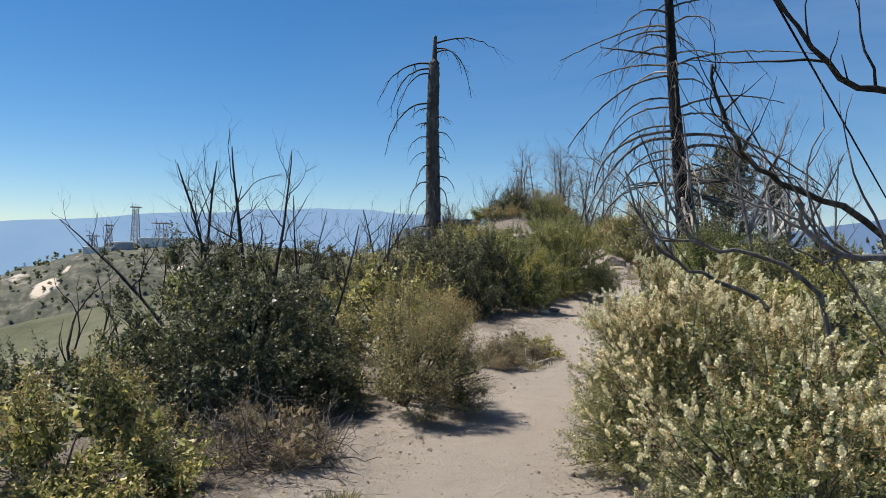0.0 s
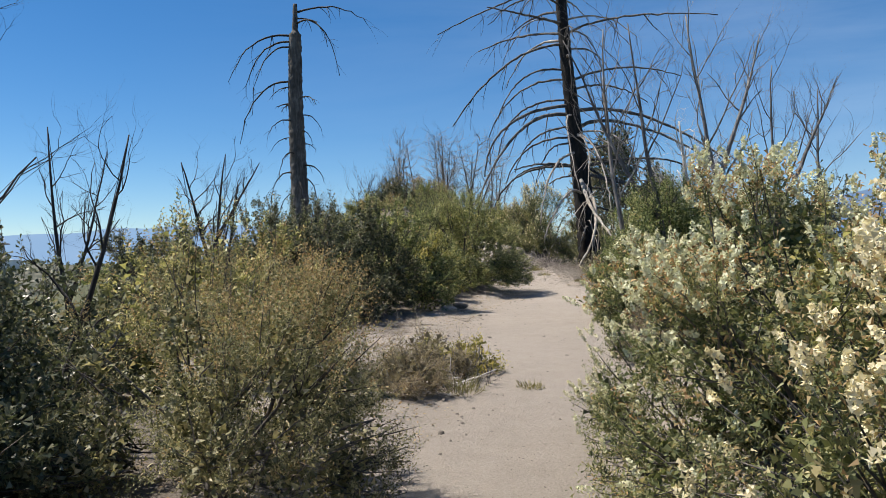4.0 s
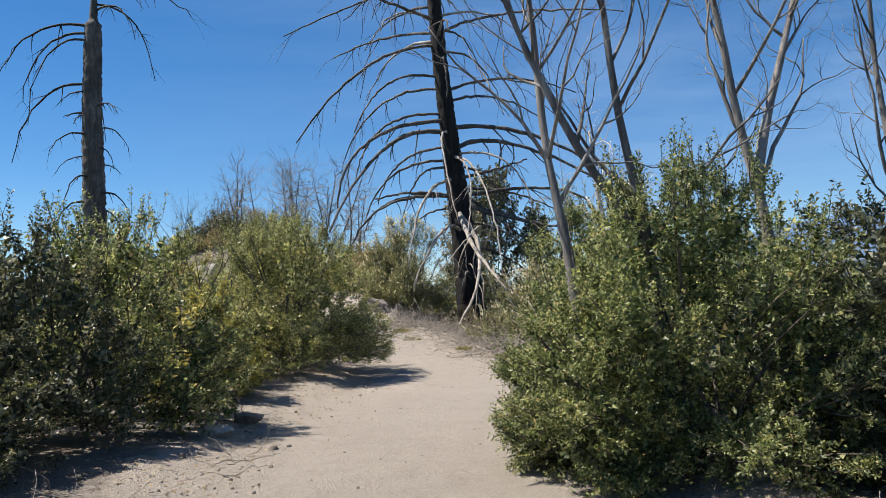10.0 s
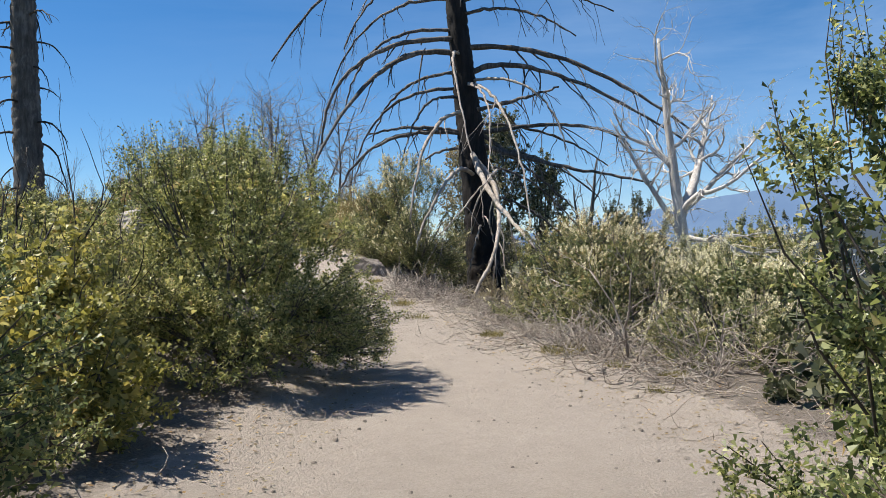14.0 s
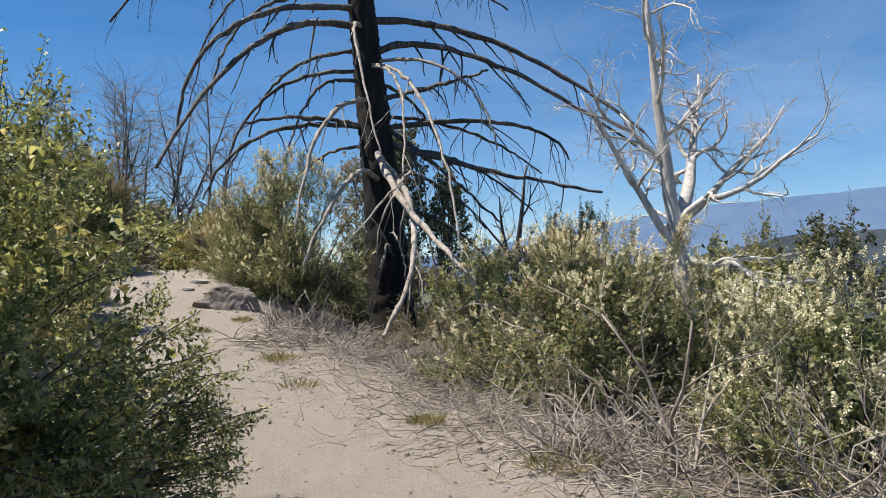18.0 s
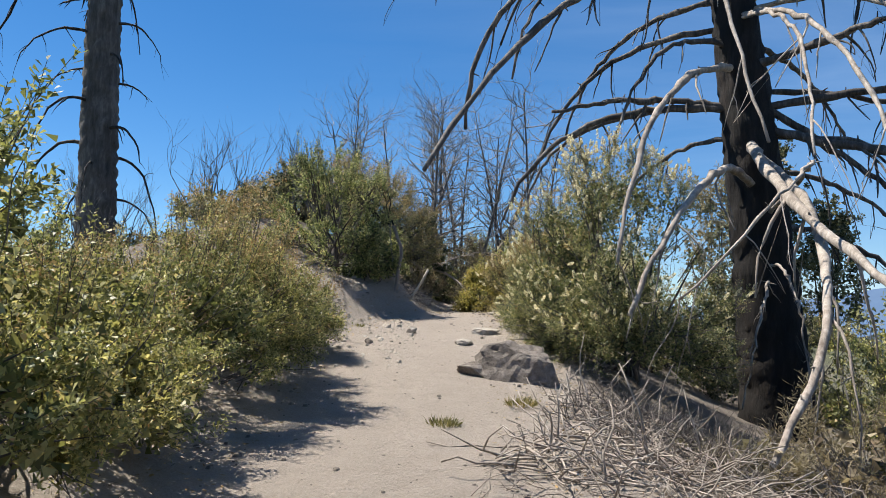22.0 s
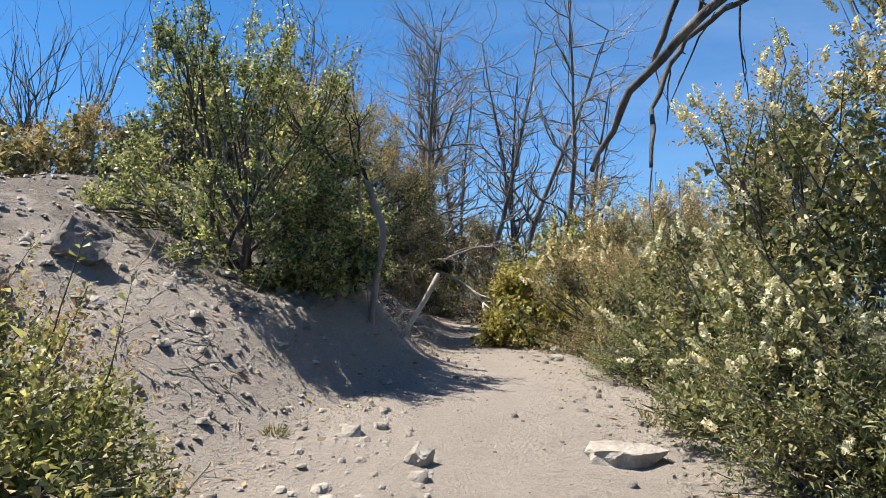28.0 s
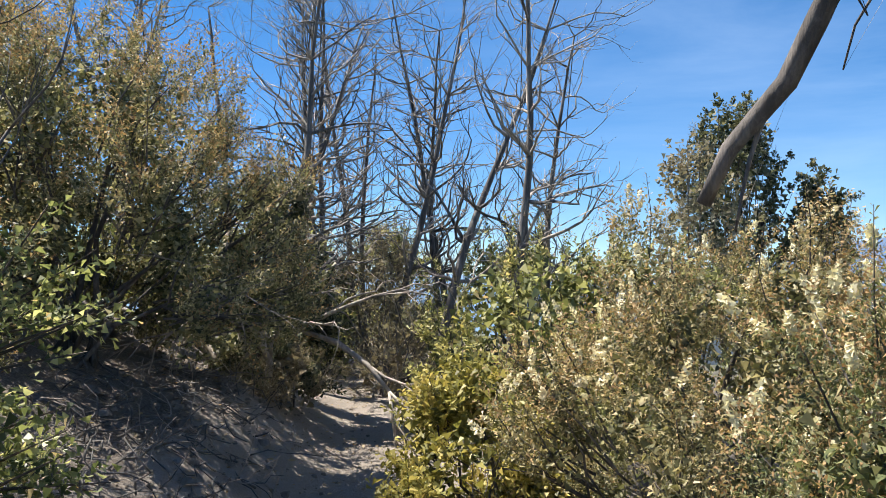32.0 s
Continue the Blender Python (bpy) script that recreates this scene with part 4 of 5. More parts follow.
def bare_tree(x, y, stems, limbs, seed, mat, label, low=0.35, spread=0.6, forks=4, twist=0.12, rise=0.7):
    """A dead broadleaf tree: crooked stems (foot, lean, length, thickness), limbs that leave them steeply and curve up, forking into bare twigs."""
    r = np.random.default_rng(seed)
    root = thing("dead_tree", (x, y, float(height(x, y)) - 0.15), label, "dead tree")
    first = None
    for z0, lean, h, rad in stems:
        foot = (0, 0, 0) if first is None else first[int(np.argmin(np.abs(first[:, 2] - z0)))]
        pts = wander(r, foot, (lean[0], lean[1], 1), h, 14, 0.045, (0, 0, 0.3))
        first = pts if first is None else first
        rr = rad * np.linspace(1, 0.16, 15)
        rr[0] *= 1.25
        part("trunk", mesh_of("trunk", *tube(pts, rr, 9, 0.1, r), mat), root, "", True)
        for k in range(limbs):
            f = low + (0.97 - low) * (k + r.uniform(0, 0.7)) / limbs
            i = min(int(f * 14), 13)
            a = 2.4 * k + r.uniform(-0.6, 0.6)
            d = np.array([math.cos(a) * spread, math.sin(a) * spread, r.uniform(0.45, 0.95)])
            L = h * r.uniform(0.26, 0.44) * (1.15 - 0.6 * f)
            soup = Soup()
            limb = wander(r, pts[i], d, L, 8, twist, (0, 0, rise))
            lr = rr[i] * 0.55 * np.linspace(1, 0.25, 9)
            soup.add(*tube(limb, lr, 7, 0.1, r))
            for q in range(forks):
                i2 = 2 + int(6.9 * (q + r.uniform(0, 1)) / forks)
                dd = unit(limb[i2] - limb[i2 - 1]) + unit(np.cross(limb[i2] - limb[i2 - 1], r.normal(0, 1, 3))) * r.uniform(0.5, 0.9)
                branching(r, soup, limb[i2], dd, L * r.uniform(0.28, 0.5), lr[i2] * 0.65, 2, 0.17 + twist * 0.4, (0, 0, rise * 0.7), 0.65, 3, 5, 0.35)
            part("limb", soup.mesh("limb", mat), root, "", True)
    return root


bare_tree(6.3, 17.2, [(0, (-0.05, 0.1), 5.4, 0.06)], 11, 71, GRAYTRUNK, GD, 0.45, 0.5)
bare_tree(7.2, 17.45, [(0, (-0.09, -0.03), 5.4, 0.062), (1.9, (-0.75, 0.1), 3.6, 0.045)], 7, 72, SNAGGRAY, GD, 0.35, 0.6)
bare_tree(8.2, 17.2, [(0, (-0.08, 0.02), 5.6, 0.068), (2.4, (0.3, 0.1), 3.0, 0.05)], 8, 73, GRAYTRUNK, GD, 0.45, 0.6)
bare_tree(8.6, 16.5, [(0, (-0.05, -0.03), 4.4, 0.052), (2.0, (0.5, 0.0), 2.6, 0.045)], 6, 74, SNAGGRAY, GD, 0.45, 0.6)
bare_tree(9.9, 17.6, [(0, (0.15, 0.0), 4.2, 0.048)], 8, 75, SNAGGRAY, GD, 0.4, 0.7)
bare_tree(-2.9, 10.9, [(0, (0.0, 0.0), 3.9, 0.05), (0.5, (-0.5, 0.1), 3.2, 0.04), (0.6, (0.35, -0.1), 3.0, 0.035)], 8, 81, BURNT, BL, 0.30, 0.65, 3, 0.2)
bare_tree(-1.45, 9.4, [(0, (-0.07, 0.05), 3.6, 0.05), (0.5, (0.3, 0.1), 3.2, 0.04), (0.4, (-0.45, 0.0), 3.0, 0.04)], 8, 82, BURNT, BL, 0.30, 0.65, 3, 0.2)
bare_tree(-1.75, 14.4, [(0, (-0.06, -0.1), 3.3, 0.04), (1.2, (0.45, 0.0), 1.9, 0.025)], 7, 83, BURNT, BL, 0.40, 0.70, 3, 0.2)
bare_tree(-0.25, 15.1, [(0, (0.02, 0.0), 2.8, 0.04), (0.8, (0.3, 0.0), 1.7, 0.025)], 6, 84, BURNT, BL, 0.50, 0.50, 2, 0.15)
bare_tree(-0.5, 16.35, [(0, (-0.04, 0.0), 2.9, 0.05), (1.5, (0.5, 0.0), 1.6, 0.035)], 7, 85, BURNT, BL, 0.45, 0.60, 3, 0.2)
bare_tree(-0.8, 10.6, [(0, (0.25, 0.1), 2.6, 0.035)], 7, 86, BURNT, BL, 0.20, 0.70, 3, 0.25)
WD = "bleached white dead tree with twisted limbs"
bare_tree(13.2, 28.75, [(0, (-0.03, 0.05), 5.9, 0.16), (2.5, (0.95, 0.5), 3.4, 0.11), (2.2, (-0.6, 0.2), 2.6, 0.07), (2.4, (0.9, -0.5), 2.4, 0.06)], 11, 9, BLEACHED, WD, 0.36, 1.1, 6, 0.3, 0.1)
snag_shrub(14.0, 28.4, 5.2, 10, 1.1, BLEACHED, "bleached dead branches sprawling below a white dead tree", 29, 3, 0.045, "dead_shrub", 4, pull=(0, 0, -1.1), wobble=0.3, fork=0.8)
snag_shrub(9.85, 25.5, 2.6, 3, 0.3, PALE, "bleached bare branch standing against a flowering shrub", 43, 3, 0.022, "dead_shrub", 3, wobble=0.3, fork=0.8)
snag_shrub(10.2, 24.3, 1.9, 4, 0.7, PALE, "bleached bare branch standing against a flowering shrub", 44, 3, 0.016, "dead_shrub", 4, wobble=0.3, fork=0.8)
bare_tree(15.85, 38.3, [(0, (0.12, -0.03), 5.0, 0.15), (2.2, (-0.6, 0), 2.2, 0.08)], 4, 45, SNAGGRAY, "gray dead pole with a broken top", 0.4, 0.7)


def dead_tree(x, y, h, stems, seed, mat, label, thick=0.062):
    """Straight bare trunks with short twiggy branches standing out to the sides."""
    r = np.random.default_rng(seed)
    root = thing("dead_tree", (x, y, float(height(x, y)) - 0.1), label, "dead tree")
    for _ in range(stems):
        lean = r.normal(0, 0.09, 2)
        pts = wander(r, (*r.normal(0, 0.12, 2), 0), (*lean, 1), h * r.uniform(0.8, 1.05), 12, 0.05)
        rad = thick * np.linspace(1, 0.16, 13)
        part("trunk", mesh_of("trunk", *tube(pts, rad, 7, 0.12, r), mat), root, "", True)
        for i in range(3, 13):
            for _ in range(3):
                soup = Soup()
                a = r.uniform(0, 6.28)
                branching(r, soup, pts[i], (math.cos(a), math.sin(a), r.uniform(0.1, 0.9)), h * r.uniform(0.07, 0.2), rad[i] * 0.42 + 0.005, 2, 0.25, (0, 0, 0.35), 0.75, 3, 5)
                part("branch", soup.mesh("branch", mat if r.uniform() < 0.3 else PALE), root, "", True)


for k, (x, y, h, n) in enumerate([(8.58, 45.5, 5.6, 1), (9.14, 44.6, 5.6, 1), (7.3, 47.5, 6.4, 2), (6.5, 46.4, 5.6, 2), (9.8, 46.4, 5.0, 1), (5.2, 46.4, 5.2, 2), (7.9, 49.0, 6.0, 2), (4.4, 47.5, 5.2, 2), (8.1, 47.2, 6.0, 1), (7.0, 45.4, 5.2, 1), (9.4, 48.5, 6.0, 2), (6.0, 49.0, 5.6, 1), (10.6, 49.5, 5.5, 1)]):
    dead_tree(x, y, h, n, 30 + k, SNAGGRAY, GD)
snag_shrub(6.75, 43.4, 3.8, 4, 0.45, PALE, "tangle of bleached dead branches arching over the trail", 50, 3, 0.04, "dead_shrub", 4, pull=(0, 0, -0.5), wobble=0.3)

# The burnt oak's bare stem, and a broken limb propped beside the trail.
r = np.random.default_rng(8)
gz = float(height(6.6, 38.45))
stem = thing("burnt_oak", (6.6, 38.45, gz - 0.1), "crooked gray bare stem of a burnt oak beside the trail", "dead tree")
rise = 3.19 - gz + 0.1
soup = Soup()
soup.add(*tube(np.array([(-0.02, 0, 0), (0.0, 0, 0.25 * rise), (0.02, 0.02, 0.4 * rise), (0.06, 0, 0.56 * rise), (0.05, -0.01, 0.68 * rise), (-0.02, 0, 0.82 * rise), (-0.06, 0, 0.93 * rise), (-0.145, 0, rise)]), [0.032, 0.03, 0.029, 0.028, 0.027, 0.026, 0.025, 0.02], 9, 0.14, r))
part("trunk", soup.mesh("trunk", GRAYTRUNK), stem, "gray weathered trunk", True)
for start, d, L, rd in (((-0.13, 0, rise - 0.01), (-1, -0.1, 0.22), 0.7, 0.026), ((-0.08, 0, rise - 0.05), (-0.35, 0.05, 1.0), 0.5, 0.016), ((-0.4, -0.03, rise + 0.08), (-0.2, 0.2, 1), 0.6, 0.012), ((-0.13, 0, rise), (0.15, 0.1, 1), 0.5, 0.012)):
    soup = Soup()
    branching(r, soup, start, d, L, rd, 2, 0.2, (0, 0, 0.4), 0.6, 3, 6)
    part("limb", soup.mesh("limb", BURNT), stem, "", True)
ends = np.array([(6.8, 38.68, float(height(6.8, 38.68)) - 0.02), (6.9, 38.73, 2.08), (7.0, 38.78, 2.25), (7.1, 38.82, 2.45)])
tagged(new("broken_limb", mesh_of("broken_limb", *tube(ends, [0.02, 0.022, 0.021, 0.019], 7, 0.15, r), PALE)), "pale broken limb propped up at the edge of the trail", "branch")

# Burnt limbs that reach over the flowering scrub at the start.
leaning = thing("burnt_shrub", (4.9, 5.9, float(height(4.9, 5.9)) - 0.1), "burnt leafless shrub leaning over flowering scrub beside the trail", "dead shrub")
base = np.array(leaning.location)
for line, rd in (
    ([(6.4, 7.4, -0.6), (5.4, 6.7, 2.05), (3.95, 5.7, 2.28), (3.47, 5.3, 2.57), (3.25, 5.2, 3.2)], 0.03),
    ([(5.6, 5.0, -0.6), (4.5, 3.9, 1.5), (3.6, 3.2, 1.68), (2.98, 2.7, 1.73), (2.8, 2.6, 1.95)], 0.024),
    ([(6.6, 6.2, -0.6), (5.8, 5.4, 2.6), (4.6, 4.7, 2.78), (3.88, 4.47, 2.85), (3.3, 4.2, 3.4)], 0.034),
    ([(4.8, 6.0, -0.6), (4.3, 6.5, 1.25), (3.4, 6.4, 1.56), (3.0, 6.2, 1.85), (2.82, 6.2, 2.5)], 0.022),
    ([(4.8, 5.9, -0.6), (4.4, 5.8, 1.5), (3.6, 5.7, 1.75), (3.04, 5.63, 1.8), (2.8, 5.6, 1.95)], 0.02),
):
    line = np.array(line) - base
    s = np.linspace(0, 4, 21)
    pts = np.stack([np.interp(s - 0.3, range(5), line[:, c]) * 0.25 + np.interp(s, range(5), line[:, c]) * 0.5 + np.interp(s + 0.3, range(5), line[:, c]) * 0.25 for c in range(3)], 1) + r.normal(0, 0.012, (21, 3))
    rr = rd * np.linspace(1.3, 0.35, 21)
    soup = Soup()
    soup.add(*tube(pts, rr, 7, 0.15, r))
    for i in (11, 13, 14, 16, 17, 18, 19):
        d = unit(pts[i] - pts[i - 1]) + r.normal(0, 0.5, 3) + np.array([-0.2, 0, 0.35])
        branching(r, soup, pts[i], d, r.uniform(0.3, 0.75), rr[i] * 0.6, 1, 0.2, (0, 0, 0.5), 0.6, 2, 5)
    part("limb", soup.mesh("limb", BURNT if rd > 0.025 else SNAGGRAY), leaning, "", True)

# ---- rocks ----


def rock(x, y, sx, sy, sz, mat, label, seed, sink=0.3, name="boulder", turn=0.0, cuts=3):
    r = np.random.default_rng(seed)
    bm = bmesh.new()
    bmesh.ops.create_icosphere(bm, subdivisions=cuts, radius=1)
    planes = [(unit(r.normal(0, 1, 3)), r.uniform(0.5, 0.82)) for _ in range(15)]
    for v in bm.verts:
        p = np.array(v.co)
        for n, d in planes:
            k = p @ n
            if k > d:
                p = p - n * (k - d)
        p = p * (1 + 0.14 * noise.noise(Vector(p * 2.3 + seed)) + 0.08 * noise.noise(Vector(p * 6 + seed)) - 0.09 * max(0.0, 0.3 - abs(noise.noise(Vector((p[0] * 2.2 + seed, p[1] * 2.2, p[2] * 7))))) + 0.04 * noise.noise(Vector(p * 14)))
        v.co = Vector((p[0] * sx, p[1] * sy, p[2] * sz))
    me = bpy.data.meshes.new(name)
    bm.to_mesh(me)
    bm.free()
    me.materials.append(mat)
    ob = new(name, me)
    ob.matrix_world = pose(x, y, float(height(x, y)) + sz * (1 - 2 * sink) * 0.6, 0, 0, turn)
    return tagged(ob, label, "rock")


rock(8.2, 34.1, 0.5, 0.36, 0.38, ROCK, "broad gray fractured boulder at the edge of the trail", 3, 0.32, turn=-30, cuts=4)
rock(7.78, 34.2, 0.3, 0.2, 0.14, ROCK, "flat gray rock at the edge of the trail", 13, 0.25, turn=-25, cuts=4)
rock(8.2, 35.1, 0.42, 0.28, 0.11, ROCK, "broad gray slab of rock beside the trail", 41, 0.3, turn=-10, cuts=4)
rock(3.45, 30.8, 0.75, 0.6, 0.62, WROCK, "pale boulder on the hillside among shrubs", 4, 0.05, cuts=4)
rock(4.85, 37.3, 0.24, 0.2, 0.2, ROCK, "dark gray rock on the stony bank", 21, 0.5, cuts=4)
rock(4.5, 36.7, 0.3, 0.24, 0.22, ROCK, "dark gray rock on the stony bank", 22, 0.5, cuts=4)
rock(4.55, 35.9, 0.36, 0.28, 0.26, ROCK, "dark gray rock on the stony bank", 23, 0.5, cuts=4)
rock(7.9, 36.3, 0.24, 0.16, 0.1, WROCK, "pale flat rock at the edge of the trail", 24, 0.25)
rock(7.65, 35.6, 0.13, 0.1, 0.06, WROCK, "pale flat stone at the edge of the trail", 25, 0.25, name="stone")
rock(6.45, 35.6, 0.07, 0.06, 0.05, ROCK, "small gray stone on the trail", 26, 0.2, name="stone")
rock(8.35, 40.2, 0.12, 0.09, 0.07, WROCK, "pale stone lining the trail", 27, 0.2, name="stone")
rock(8.2, 39.7, 0.1, 0.09, 0.06, WROCK, "pale stone lining the trail", 28, 0.2, name="stone")
rock(3.5, 20.2, 0.25, 0.17, 0.12, WROCK, "pale low rock half buried at the trail edge", 29, 0.2)
rock(3.85, 20.9, 0.24, 0.15, 0.11, ROCK, "gray stone at the edge of the trail", 5, 0.3)
rock(6.95, 36.2, 0.085, 0.07, 0.085, WROCK, "pale wedge-shaped stone lying on the trail", 6, 0.2, name="stone")

# ---- scrub that fills the slopes ----
stock = [
    bush("olive", -7.0, 20.0, 1.3, 1.2, 1.4, 3400, OLIVE, coarse=2.1, group="scrub on the slopes", inner=0.8),
    bush("oak_dark", -9.0, 24.0, 1.4, 1.3, 1.5, 3400, GREEN, coarse=2.1, group="scrub on the slopes", inner=0.8),
    bush("chamise", -7.5, 28.0, 1.3, 1.2, 1.2, 3400, BROWN, dry=0.4, coarse=2.1, group="scrub on the slopes", inner=0.8),
    bush("oak", -10.0, 31.0, 1.5, 1.4, 1.6, 3400, GREEN, coarse=2.1, group="scrub on the slopes", inner=0.8),
]
twigs = [
    snag_shrub(-3.0, 40.0, 2.6, 5, 0.3, SNAGGRAY, "gray dead twiggy shrub on the hilltop", 60, 2, 0.018, "dead_shrub", 4),
    snag_shrub(1.0, 46.0, 3.0, 6, 0.25, SNAGGRAY, "gray dead twiggy shrub on the hilltop", 61, 2, 0.02, "dead_shrub", 4),
]
r = np.random.default_rng(5)
taken = [(o.location.x, o.location.y) for o in scene.objects if o.name.startswith(("bush", "boulder", "dead_fir"))]
for k in range(900):
    x, y = r.uniform(-16, 26), r.uniform(-3, 64)
    u = x - float(smooth_interp(y, XC_Y, XC_X))
    if abs(u) < float(smooth_interp(y, HW_Y, HW_X)) + 1.5 or (4.0 < x < 8 and 34.5 < y < 38.5) or (y < 20 and u < -2.6) or (7.5 < x < 12.5 and 29.5 < y < 35.5) or (-7 < x < 4.5 and 28.5 < y < 41):
        continue
    if min(math.hypot(x - a, y - b) for a, b in taken) < 1.75:
        continue
    taken.append((x, y))
    if len(taken) > 140:
        break
    copy_thing(stock[int(r.integers(4))], pose(x, y, float(height(x, y)) - 0.05, 0, 0, r.uniform(0, 360)))
for k in range(60):
    x, y = (r.uniform(-2, 7), r.uniform(40, 56)) if k < 34 else ((r.uniform(8.5, 16), r.uniform(43, 58)) if k < 48 else (r.uniform(13, 22), r.uniform(30, 44)))
    if abs(x - float(smooth_interp(y, XC_Y, XC_X))) < 1.2 or math.hypot(x - 12.4, y - 37.4) < 1.5:
        continue
    copy_thing(twigs[k % 2], pose(x, y, float(height(x, y)) - 0.1, 0, 0, r.uniform(0, 360)))

# ---- litter ----


def pebbles(name, spots, label, mat):
    """Grit and small stones: squashed eight-sided lumps pressed into the ground."""
    r = np.random.default_rng(len(spots))
    w = np.arange(6) * math.pi / 3
    o = np.concatenate([np.stack([np.cos(w), np.sin(w), 0 * w - 0.3], 1), np.stack([0.7 * np.cos(w + 0.4), 0.7 * np.sin(w + 0.4), 0 * w + 0.75], 1)])
    q = np.array([[k, (k + 1) % 6, 6 + (k + 1) % 6, 6 + k] for k in range(6)] + [[6, 7, 8, 9], [6, 9, 10, 11]])
    spots = np.asarray(spots)
    n = len(spots)
    s = (spots[:, 2] * r.uniform(0.6, 1.3, n))[:, None, None]
    a = r.uniform(0, 6.28, n)
    R = np.zeros((n, 3, 3))
    R[:, 0, 0], R[:, 0, 1], R[:, 1, 0], R[:, 1, 1], R[:, 2, 2] = np.cos(a), -np.sin(a), np.sin(a), np.cos(a), r.uniform(0.4, 0.9, n)
    v = np.einsum("nij,nkj->nki", R, o[None] * r.uniform(0.65, 1.1, (n, 12, 1))) * s
    v[:, :, 0] += spots[:, 0, None]
    v[:, :, 1] += spots[:, 1, None]
    v[:, :, 2] += height(spots[:, 0], spots[:, 1])[:, None] + 0.006
    f = (np.arange(n) * 12)[:, None, None] + q[None]
    return tagged(new(name, mesh_of(name, v.reshape(-1, 3), f.reshape(-1, 4), mat)), label, "gravel", kind="stuff")


def along_trail(r, n, ylo, yhi, ulo, uhi):
    y = r.uniform(ylo, yhi, n)
    side = np.where(r.uniform(0, 1, n) < 0.5, -1, 1)
    return smooth_interp(y, XC_Y, XC_X) + side * (smooth_interp(y, HW_Y, HW_X) + r.uniform(ulo, uhi, n)), y


r = np.random.default_rng(77)
x1, y1 = along_trail(r, 5200, -1, 46, -0.45, 1.3)
x2, y2 = r.uniform(3.6, 7.0, 2200), r.uniform(34.4, 39.4, 2200)
x3, y3 = along_trail(r, 2600, -1, 44, -1.7, 0.2)
pebbles("gravel", np.stack([np.r_[x1, x3], np.r_[y1, y3], np.r_[r.gamma(1.3, 0.007, 5200), r.gamma(1.4, 0.005, 2600)]], 1), "small gray stones and grit scattered over the trail", ROCK)
x4, y4 = np.minimum(r.normal(4.9, 0.75, 260), 5.9), r.uniform(35.4, 38.3, 260)
pebbles("rubble", np.stack([x4, y4, np.clip(r.gamma(1.6, 0.014, 260), 0.012, 0.07)], 1), "gray broken stones lying thick on the bare bank", WROCK)
x5, y5 = smooth_interp(r.uniform(39, 44, 500), XC_Y, XC_X) - 0.7 - r.gamma(2, 0.35, 500), r.uniform(39, 44, 500)
pebbles("rubble", np.stack([x5, y5, np.clip(r.gamma(1.6, 0.014, 500), 0.01, 0.07)], 1), "broken stones and clods on the shaded bank", ROCK)
pebbles("rubble", np.stack([x2, y2, np.minimum(r.gamma(1.1, 0.011, 2200), 0.07)], 1), "pale broken stones on the bare bank", WROCK)


def sticks(name, cx, cy, rx, ry, n, L, rad, label, mat, seed, rise=0.15, kind="stuff", category="twigs", up=0.0):
    """Fallen sticks lying across one another."""
    r = np.random.default_rng(seed)
    soup = Soup()
    for _ in range(n):
        a, q = r.uniform(0, 6.28), math.sqrt(r.uniform(0, 1))
        x, y = cx + math.cos(a) * q * rx, cy + math.sin(a) * q * ry
        b = r.uniform(0, 6.28)
        z = float(height(x, y)) + r.uniform(0.005, rise) * (1 - q * 0.7)
        p = wander(r, (x, y, z), (math.cos(b), math.sin(b), r.uniform(-0.1, 0.3) + up), L * r.uniform(0.4, 1.3), 4, 0.42)
        p[:, 2] = np.maximum(p[:, 2], height(p[:, 0], p[:, 1]) + 0.004)
        soup.add(*tube(p, rad * r.uniform(0.5, 1.2) * np.linspace(1, 0.5, 5), 4))
    return tagged(new(name, soup.mesh(name, mat)), label, category, kind=kind)


sticks("brush_heap", 8.5, 31.3, 0.75, 0.65, 150, 0.6, 0.01, "heap of gray fallen sticks beside the trail", PALE, 1, 0.26, "stuff", "brush pile", -0.12)
sticks("twig_litter", 9.3, 32.6, 1.0, 0.9, 150, 0.6, 0.009, "gray fallen sticks below the dead fir", PALE, 14, 0.12, up=-0.1)
sticks("twig_litter", 6.4, 41.2, 0.6, 1.8, 220, 0.4, 0.006, "gray twigs strewn over the shaded bank", SNAGGRAY, 18, 0.08)
sticks("twig_litter", 9.2, 27.6, 0.7, 2.2, 260, 0.55, 0.007, "dry straw and gray sticks along the trail edge", PALE, 15, 0.1)
sticks("twig_litter", 9.4, 30.6, 1.0, 1.6, 260, 0.55, 0.007, "dry straw and gray sticks along the trail edge", PALE, 16, 0.12, up=0.08)
sticks("twig_litter", 9.3, 24.6, 0.6, 1.8, 240, 0.55, 0.007, "dry straw and gray sticks along the trail edge", PALE, 17, 0.1)
sticks("brush_heap", 10.1, 25.9, 1.2, 0.8, 210, 0.7, 0.008, "tangle of bleached fallen branches under a shrub", PALE, 2, 0.4, "stuff", "brush pile", 0.3)
sticks("brush_heap", 10.7, 23.8, 1.1, 0.8, 200, 0.7, 0.008, "tangle of bleached fallen branches under a shrub", PALE, 12, 0.4, "stuff", "brush pile", 0.35)
sticks("brush_heap", 13.0, 28.6, 1.9, 1.5, 300, 1.0, 0.009, "heap of bleached dead branches below a dead tree", PALE, 9, 1.2, "stuff", "brush pile", 0.3)
sticks("twig_litter", 8.6, 29.2, 1.2, 3.2, 420, 0.35, 0.004, "thin gray twigs strewn over the ground", PALE, 3, 0.05)
